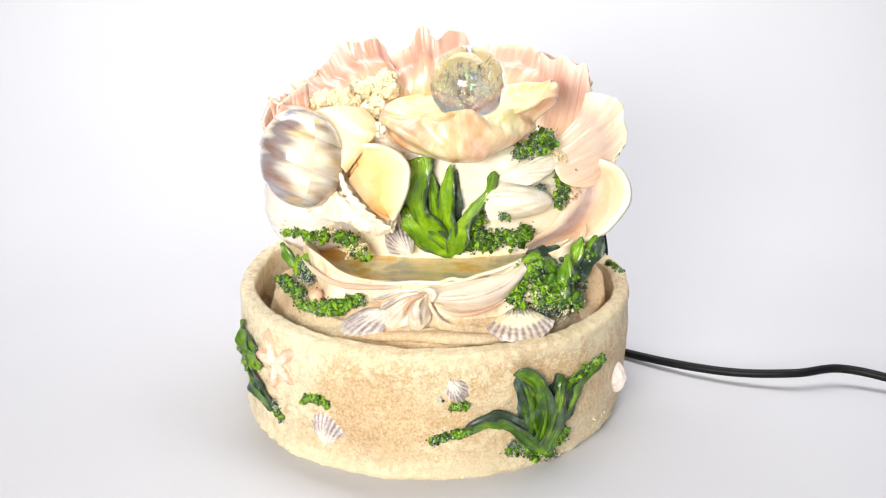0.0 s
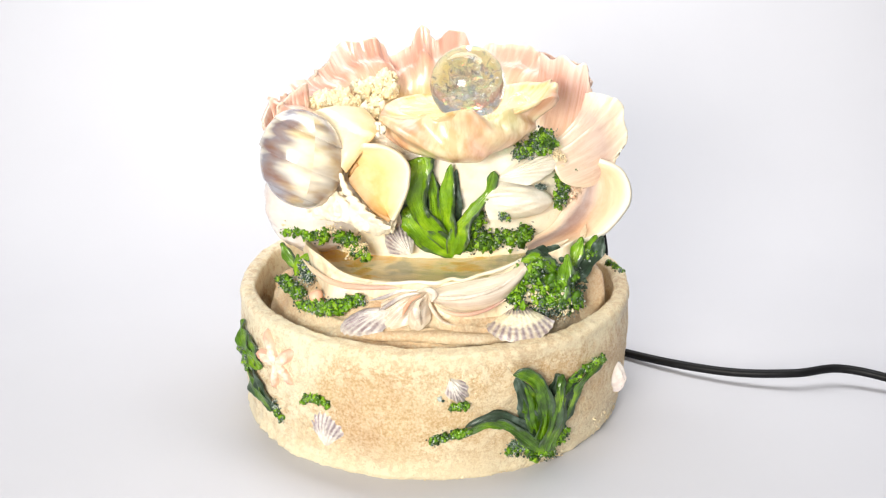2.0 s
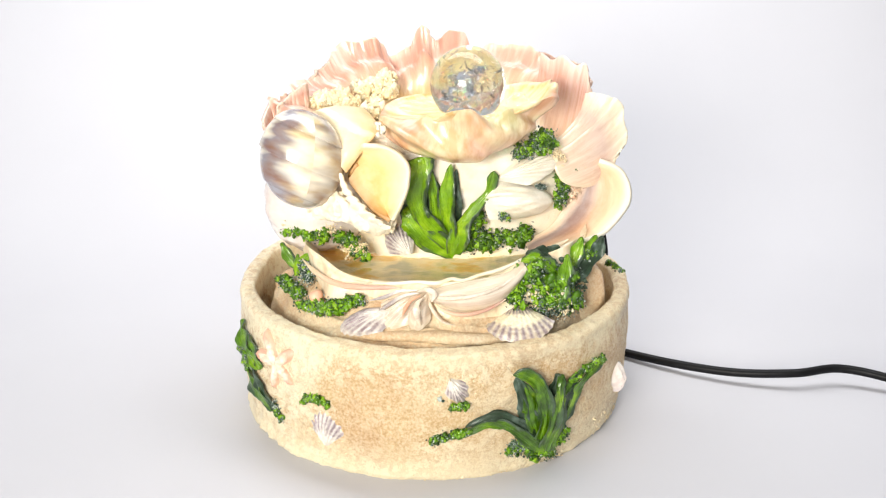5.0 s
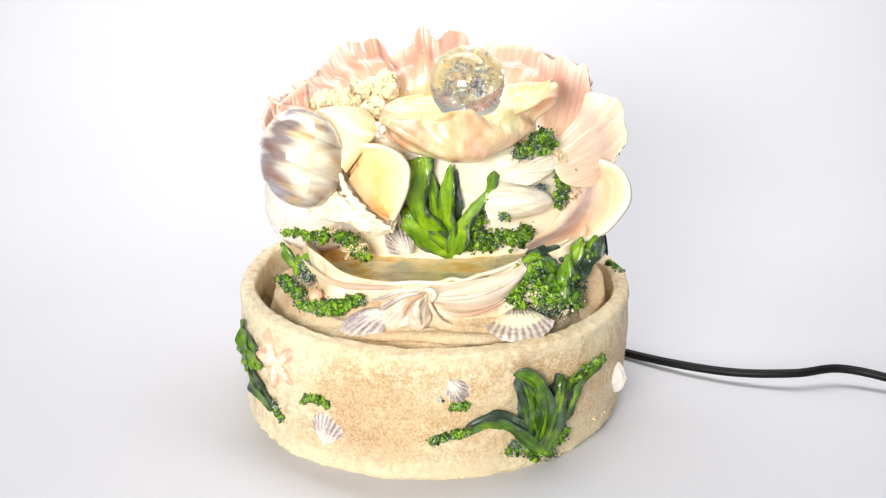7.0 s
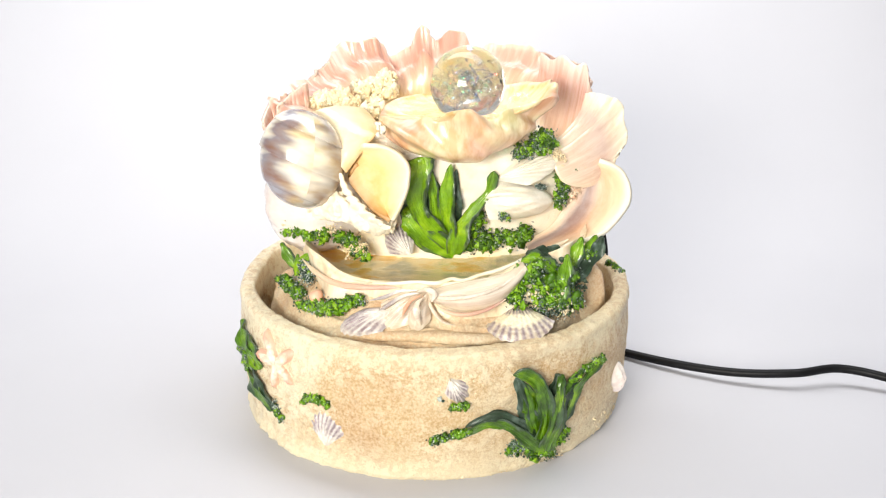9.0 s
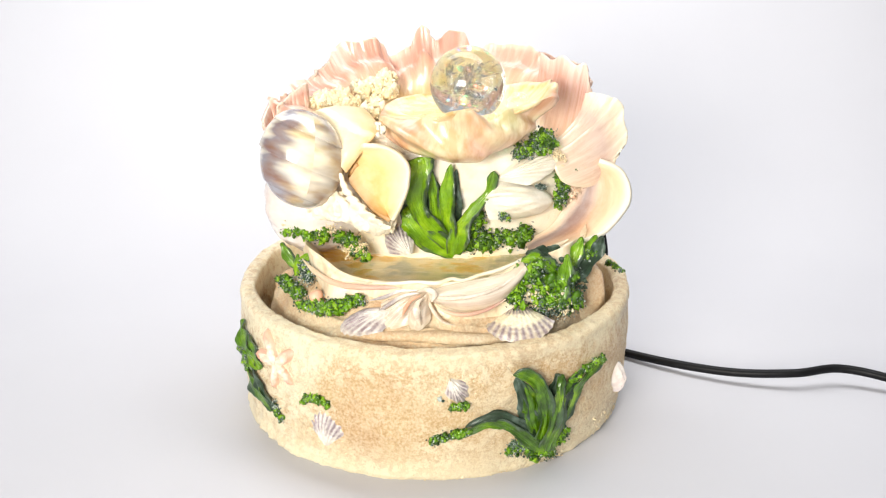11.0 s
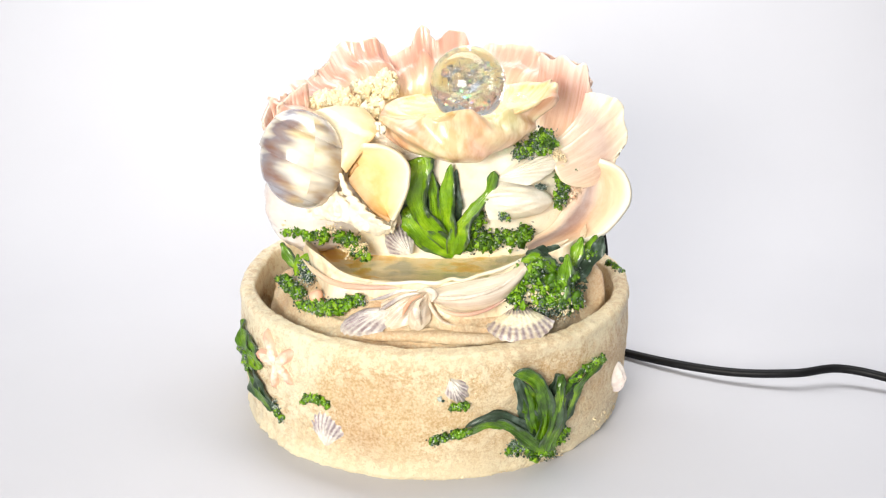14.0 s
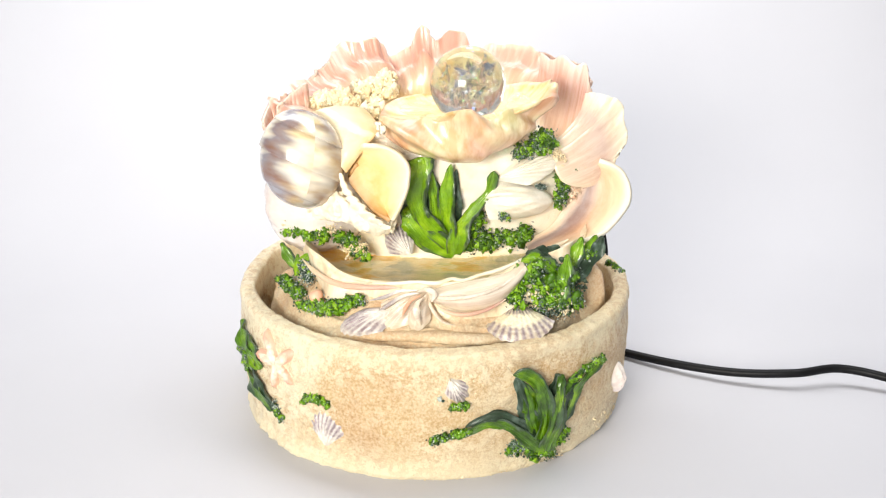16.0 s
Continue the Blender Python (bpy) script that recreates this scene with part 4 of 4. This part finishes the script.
# ---- motifs on the basin ----
def build_basin_motifs():
    weed = leaf("seaweed", [on_wall(28.7, 14, 3), on_wall(29.7, 33, 4), on_wall(29.0, 48, 4.5), on_wall(26.8, 60, 4), on_wall(23.4, 66, 3), on_wall(20.4, 66, 2)], [10, 9, 9, 9, 8, 3], out_of(27), basin, label="glossy green seaweed in low relief", fold=0.3, paint=DEEP_LEAF)
    leaf("blade", [on_wall(28, 24, 2), on_wall(26.6, 36, 2.5), on_wall(25.4, 48, 2), on_wall(23.4, 60, 1)], [7, 12, 11, 3], out_of(26), weed, fold=0.1, paint=DEEP_LEAF)
    leaf("blade", [on_wall(30, 13, 4), on_wall(32, 32, 5), on_wall(33.3, 45, 5), on_wall(33.7, 54, 4), on_wall(35.5, 59, 2)], [10, 10, 8, 7, 4], out_of(33), weed, fold=0.35, paint=DEEP_LEAF)
    leaf("blade", [on_wall(31.4, 13, 4), on_wall(34.5, 29, 4), on_wall(34.8, 43, 4), on_wall(36.7, 49, 3), on_wall(39, 51.5, 2)], [9, 8, 7, 6, 3], out_of(35), weed, fold=0.2, paint=DEEP_LEAF)
    leaf("blade", [on_wall(35, 20, 2), on_wall(38.6, 36, 3), on_wall(41, 46, 3), on_wall(45, 53, 3), on_wall(53, 57, 2)], [5, 6, 7, 7, 7], out_of(42), weed, fold=0.1, paint=DEEP_LEAF)
    leaf("blade", [on_wall(28.5, 16, 4), on_wall(22.7, 28.5, 3.5), on_wall(17.9, 36.5, 3), on_wall(11.8, 37, 2.5), on_wall(6.4, 29.5, 2)], [8, 8, 6, 5, 4], out_of(18), weed, fold=0.3, paint=DEEP_LEAF)
    leaf("blade", [on_wall(28, 20, 1), on_wall(25.2, 37, 1.6), on_wall(23.6, 51, 1.4), on_wall(21.5, 64, 0.8)], [7, 11, 9, 4], out_of(25), weed, fold=0.1, paint=SLATE)
    leaf("blade", [on_wall(33.6, 20, 1.5), on_wall(37.4, 35, 2), on_wall(39.2, 44, 2), on_wall(41.4, 51, 1)], [5, 12, 12, 4], out_of(38), weed, fold=0.1, paint=SLATE)
    leaf("blade", [on_wall(27.5, 24, 2), on_wall(21.8, 35.6, 2.6), on_wall(17.1, 41.5, 2), on_wall(12.6, 41, 2), on_wall(8, 36, 1)], [8, 8, 7, 6, 3], out_of(18), weed, fold=0.1, paint=SLATE)
    leaf("blade", [on_wall(33, 46, 1.5), on_wall(33.6, 54, 1.5), on_wall(34.5, 60, 1)], [6, 8, 4], out_of(34), weed, fold=0.1, paint=SLATE)
    moss([on_wall(9, 34, 1), on_wall(4, 31, 1), on_wall(-1, 28, 1)], 2.6, out_of(4), basin, 46, 170, 31, big=1.5)
    moss([on_wall(39, 53, 1), on_wall(45, 57, 1), on_wall(52, 57, 1)], 2.2, out_of(46), basin, 36, 150, 32, big=1.4)
    moss([on_wall(27, 15, 1), on_wall(32, 12, 1), on_wall(37, 18, 1)], 5.6, out_of(32), basin, 110, 330, 33, big=1.5)
    moss([on_wall(21, 17, 0), on_wall(25, 21, 0)], 4.4, out_of(22), basin, 24, 200, 34, big=1.2)
    moss([on_wall(4.5, 49, 0), on_wall(8.5, 50, 0)], 1.8, out_of(7), basin, 34, 60, 35, big=1.4)
    lumps("moss_clump", [(on_wall(1.5, 54.5, 0.3), 1.4, 2, 0), (on_wall(2.3, 53, 0.3), 0.9, 2, 0)], [GRIT], basin)
    scallop("scallop", seat(on_wall(4.0, 67, 0), out_of(7), (0.55, 0, -1)), 16, 17, 5, LILAC, "white scallop with lilac ribs", ribs=5, rib=1.0, parent=basin)
    scallop("scallop", seat(on_wall(-30.5, 14, -0.5), out_of(-31), (0, 0, 1)), 31, 24, 5, LILAC, "white scallop with lilac ribs", ribs=9, rib=0.7, parent=basin)
    scallop("scallop", seat(on_wall(64, 23, 0.5), out_of(64), (0.1, 0.1, 1)), 20, 21, 7, NACRE, "smooth lilac-white shell", ribs=5, rib=0.3, parent=basin)
    moss([on_wall(-36.5, 42, 0), on_wall(-33, 45, 0), on_wall(-29.5, 43, 0)], 2.0, out_of(-33), basin, 34, 120, 36, big=1.6)
    weed2 = leaf("seaweed", [on_wall(-66, 38, 1), on_wall(-61, 33, 2), on_wall(-55, 29, 2), on_wall(-50, 25, 1)], [7, 12, 11, 5], out_of(-52), basin, label="glossy green seaweed in low relief", fold=0.3, paint=DEEP_LEAF)
    leaf("blade", [on_wall(-62, 42, 1), on_wall(-57, 37, 2.4), on_wall(-53, 32, 2.4), on_wall(-48, 24, 1)], [5, 8, 7, 4], out_of(-50), weed2, fold=0.3, paint=SLATE)
    moss([on_wall(-50, 30, 0.5), on_wall(-48.5, 26, 0.5), on_wall(-47, 21, 0.5)], 2.4, out_of(-48), basin, 8, 170, 37)
    moss([on_wall(-69, 41, 2), on_wall(-64, 41, 1)], 2.0, out_of(-60), basin, 8, 130, 38)
    weed3 = leaf("seaweed", [on_wall(-58, 46, 1), on_wall(-63, 53, 2), on_wall(-68, 60, 2), on_wall(-70, 68, 1)], [8, 12, 12, 7], out_of(-52), basin, label="glossy green seaweed in low relief", fold=0.3, paint=DEEP_LEAF)
    leaf("blade", [on_wall(-56, 47, 1), on_wall(-59, 55, 2), on_wall(-63, 64, 2)], [6, 10, 6], out_of(-50), weed3, fold=0.3, paint=DEEP_LEAF)
    moss([on_wall(-72, 47, 3), on_wall(-65, 45, 1)], 2.0, out_of(-62), basin, 6, 150, 39)
    moss([(114, 22, 80), (118, 14, 80), (121, 6, 78)], 2.4, (0.6, -0.3, 0.7), basin, 26, 150, 40, big=1.5)

    # starfish: one moulded piece with five knobbly arms of unlike length
    hub = (-48.0, 57)
    tips = [((ta - hub[0]) * 2.17, tz - hub[1]) for ta, tz in ((-53.0, 76), (-40.0, 70), (-39.8, 48), (-49.6, 38.5), (-58.6, 56.5))]
    arms = [(math.atan2(y, x), math.hypot(x, y)) for x, y in tips]

    def star(u, v):
        th = 2 * math.pi * u
        reach, body = 5.0, 0.0
        for at, size in arms:
            d = abs((th - at + math.pi) % (2 * math.pi) - math.pi)
            k = math.exp(-(d / 0.37) ** 2)
            reach, body = max(reach, 5.0 + (size - 5.0) * k), max(body, k)
        d = reach * v
        x, y = d * math.cos(th), d * math.sin(th)
        lift = 3.0 * (1 - v ** 3) * (0.35 + 0.65 * body) + 1.6 * body * math.exp(-((v - 0.82) / 0.12) ** 2) + (1.5 * noise.noise((x * 0.45, y * 0.45, 1)) + 0.8 * noise.noise((x * 1.1, y * 1.1, 4))) * (1 - v ** 6)
        return Vector(on_wall(hub[0] + x / 2.17, hub[1] + y, lift + 0.6 - 2.4 * v ** 8)) * MM

    part("starfish", sheet(star, 180, 26, True), STAR, basin, "pale pink knobbly starfish with salmon arm tips")

    # crusty cream accretions
    for seed, (a0, a1, z0, z1, count) in enumerate(((-66, -24, 1, 40, 260), (-64, -32, 36, 72, 160), (50, 80, 2, 30, 260), (-14, 40, 0.5, 5, 160), (0, 13, 50, 68, 160))):
        rng = random.Random(50 + seed)
        blobs = []
        for i in range(count):
            a, z = rng.uniform(a0, a1), rng.uniform(z0, z1)
            blobs.append((on_wall(a, z, -0.3), 0.25 + 0.6 * rng.random() ** 3, 1, 0))
        lumps("crust", blobs, CRUST, basin, crinkle=0.9)


build_basin_motifs()


# ---- power cord ----
def build_cord():
    cord = empty("power_cord", (0.11, 0.06, 0), "black rubber power cord lying on the white paper", "cable")

    def tube(name, pts, r):
        def f(u, v):
            c = spline(pts, v)
            tan = (spline(pts, min(1, v + 0.01)) - spline(pts, max(0, v - 0.01))).normalized()
            side = tan.cross(Vector((0, 0.3, 1))).normalized()
            up = side.cross(tan)
            a = 2 * math.pi * u
            return (c + side * math.cos(a) * r + up * math.sin(a) * r) * MM - Vector(cord.location)

        part(name, sheet(f, 20, 120, True), RUBBER, cord)

    tube("cable", [(95, 84, 4), (112, 64, 3.2), (133, 46, 4), (167, 22, 6), (203, 5, 8), (240, -2, 11), (270, 3, 12), (302, -9, 10), (345, -36, 5), (420, -60, 3)], 2.9)
    tube("cable_riser", [(112, 75, 97), (116, 75, 88), (120, 75, 70), (122, 80, 30), (112, 64, 3.2)], 1.9)


build_cord()


# ---- water ----
def ripple(x, y, k):
    return 0.75 * noise.noise((x * 0.07, y * 0.13, k)) + 0.26 * noise.noise((x * 0.18, y * 0.32, k + 4))


def build_water(name, cx, cy, rx, ry, z, k, label):
    def f(u, v):
        a = -2 * math.pi * u
        x, y = rx * v * math.sin(a), -ry * v * math.cos(a)
        return Vector((x, y, ripple(x, y, k))) * MM

    ob = part(name, sheet(f, 96, 34, True), WATER, None)
    ob.location = Vector((cx, cy, z)) * MM
    ob.visible_shadow = False
    return tagged(ob, label, "water")


pool_water = build_water("pool_water", 4, -14, 80, 61, 103.8, 1.0, "clear rippling water filling the lower shell pool")
bowl_water = build_water("bowl_water", 21, -22, 43, 31, 195.5, 2.0, "clear rippling water round the glass ball")


def build_dome():
    def f(u, v):
        a, b = 2 * math.pi * u, math.pi / 2 * v
        d = Vector((math.cos(b) * math.sin(a), -math.cos(b) * math.cos(a), math.sin(b)))
        return Vector((8 * d.x, 9 * d.y, 11 * d.z)) * (1 + 0.08 * noise.noise(d * 2.5)) * MM

    ob = part("water_dome", sheet(f, 48, 20, True), WATER, None)
    ob.location = Vector((51, -19, 194)) * MM
    ob.visible_shadow = False
    return tagged(ob, "clear bulge of water pushed up beside the spinning ball", "water")


water_dome = build_dome()


# ---- ball ----
BALL = (0.0198, -0.026, 0.2112)
BALL_R = 0.0226


def build_ball():
    ball = empty("glass_ball", BALL, "clear crackled glass ball spinning in the upper shell bowl", "ball")
    bm = bmesh.new()
    bmesh.ops.create_icosphere(bm, subdivisions=5, radius=BALL_R)
    part("glass_sphere", bm, GLASS, ball, "clear glass").visible_shadow = False
    rng = random.Random(8)
    verts, faces = [], []
    for i in range(300):
        # a few wide wavy cracks near the heart, many small flakes round them
        wide = i < 36
        d = Vector((rng.gauss(0, 1), rng.gauss(0, 1), rng.gauss(0, 1))).normalized() * BALL_R * ((0.1 + 0.4 * rng.random()) if wide else (0.15 + 0.68 * rng.random() ** 0.6))
        m = Euler((rng.uniform(0, 6.3), rng.uniform(0, 6.3), rng.uniform(0, 6.3))).to_matrix()
        size = (0.0028 + 0.0030 * rng.random()) if wide else (0.0005 + 0.0016 * rng.random() ** 1.6)
        long, n, rings, base = rng.uniform(0.35, 0.8), 9, (3 if wide else 1), len(verts)
        ragged = [0.6 + 0.7 * rng.random() for k in range(n)]
        for side in (1, -1):
            verts.append(d + m @ Vector((0, 0, 0.00016 * side)))
            for ring in range(1, rings + 1):
                for k in range(n):
                    a = 2 * math.pi * k / n
                    r = size * ring / rings * (1 + (ragged[k] - 1) * ring / rings)
                    p = Vector((r * math.cos(a), r * math.sin(a) * long, 0))
                    p.z = 0.22 * size * noise.noise(Vector((p.x, p.y, i * 0.01)) * (2.2 / size)) * ring / rings + 0.00016 * side * (1 - ring / rings)
                    verts.append(d + m @ p)
            top_v = base if side == 1 else base + 1 + rings * n
            for k in range(n):
                q = (k + 1) % n
                fs = [(top_v, top_v + 1 + k, top_v + 1 + q)]
                for ring in range(1, rings):
                    o, w = top_v + 1 + (ring - 1) * n, top_v + 1 + ring * n
                    fs.append((o + k, w + k, w + q, o + q))
                faces += fs if side == 1 else [fc[::-1] for fc in fs]
    me = bpy.data.meshes.new("cracks")
    me.from_pydata(verts, [], faces)
    ob = link("cracks", me, CRACK, ball, "glinting cracks inside the glass")
    ob.visible_shadow = False
    return ball


ball = build_ball()


def build_leds():
    for i, (name, c) in enumerate((("red", (1, 0.12, 0.08, 1)), ("green", (0.1, 1, 0.3, 1)), ("blue", (0.15, 0.3, 1, 1)))):
        a = 2.1 * i
        lumps("led", [((19.8 + 2.2 * math.cos(a), -26 + 2.2 * math.sin(a), 187.2), 1.6, 2, 0)], glow(name + "_led", c, 320.0), top, "tiny coloured lamp under the glass ball", crinkle=0.0)


build_leds()


# ---- what moves ----
def motions():
    # the ball spins about a wandering axis
    rng = random.Random(4)
    rows, m = [], Matrix.Identity(3)
    for i in range(0, 161):
        rows.append((i / 10, Matrix.Translation(BALL) @ m.to_4x4()))
        ax = Vector((0.7 + 0.3 * rng.random(), 0.5 * rng.random() - 0.2, 0.6 + 0.3 * rng.random())).normalized()
        m = Matrix.Rotation(radians(58 + 14 * rng.random()), 3, ax) @ m
    walk(ball, rows)
    # both waters sway and shiver under the trickle
    for ob, seed, reach in ((pool_water, 1, 1.6), (bowl_water, 2, 1.0), (water_dome, 3, 0.8)):
        rng = random.Random(seed)
        home = ob.location.copy()
        rows = []
        for i in range(0, 161):
            d = Vector((rng.uniform(-1, 1) * reach, rng.uniform(-1, 1) * reach, rng.uniform(-0.15, 0.15))) * MM
            rows.append((i / 10, Matrix.Translation(home + d) @ pose(0, 0, 0, rng.uniform(-0.4, 0.4), rng.uniform(-0.4, 0.4), rng.uniform(-3, 3))))
        walk(ob, rows)


motions()
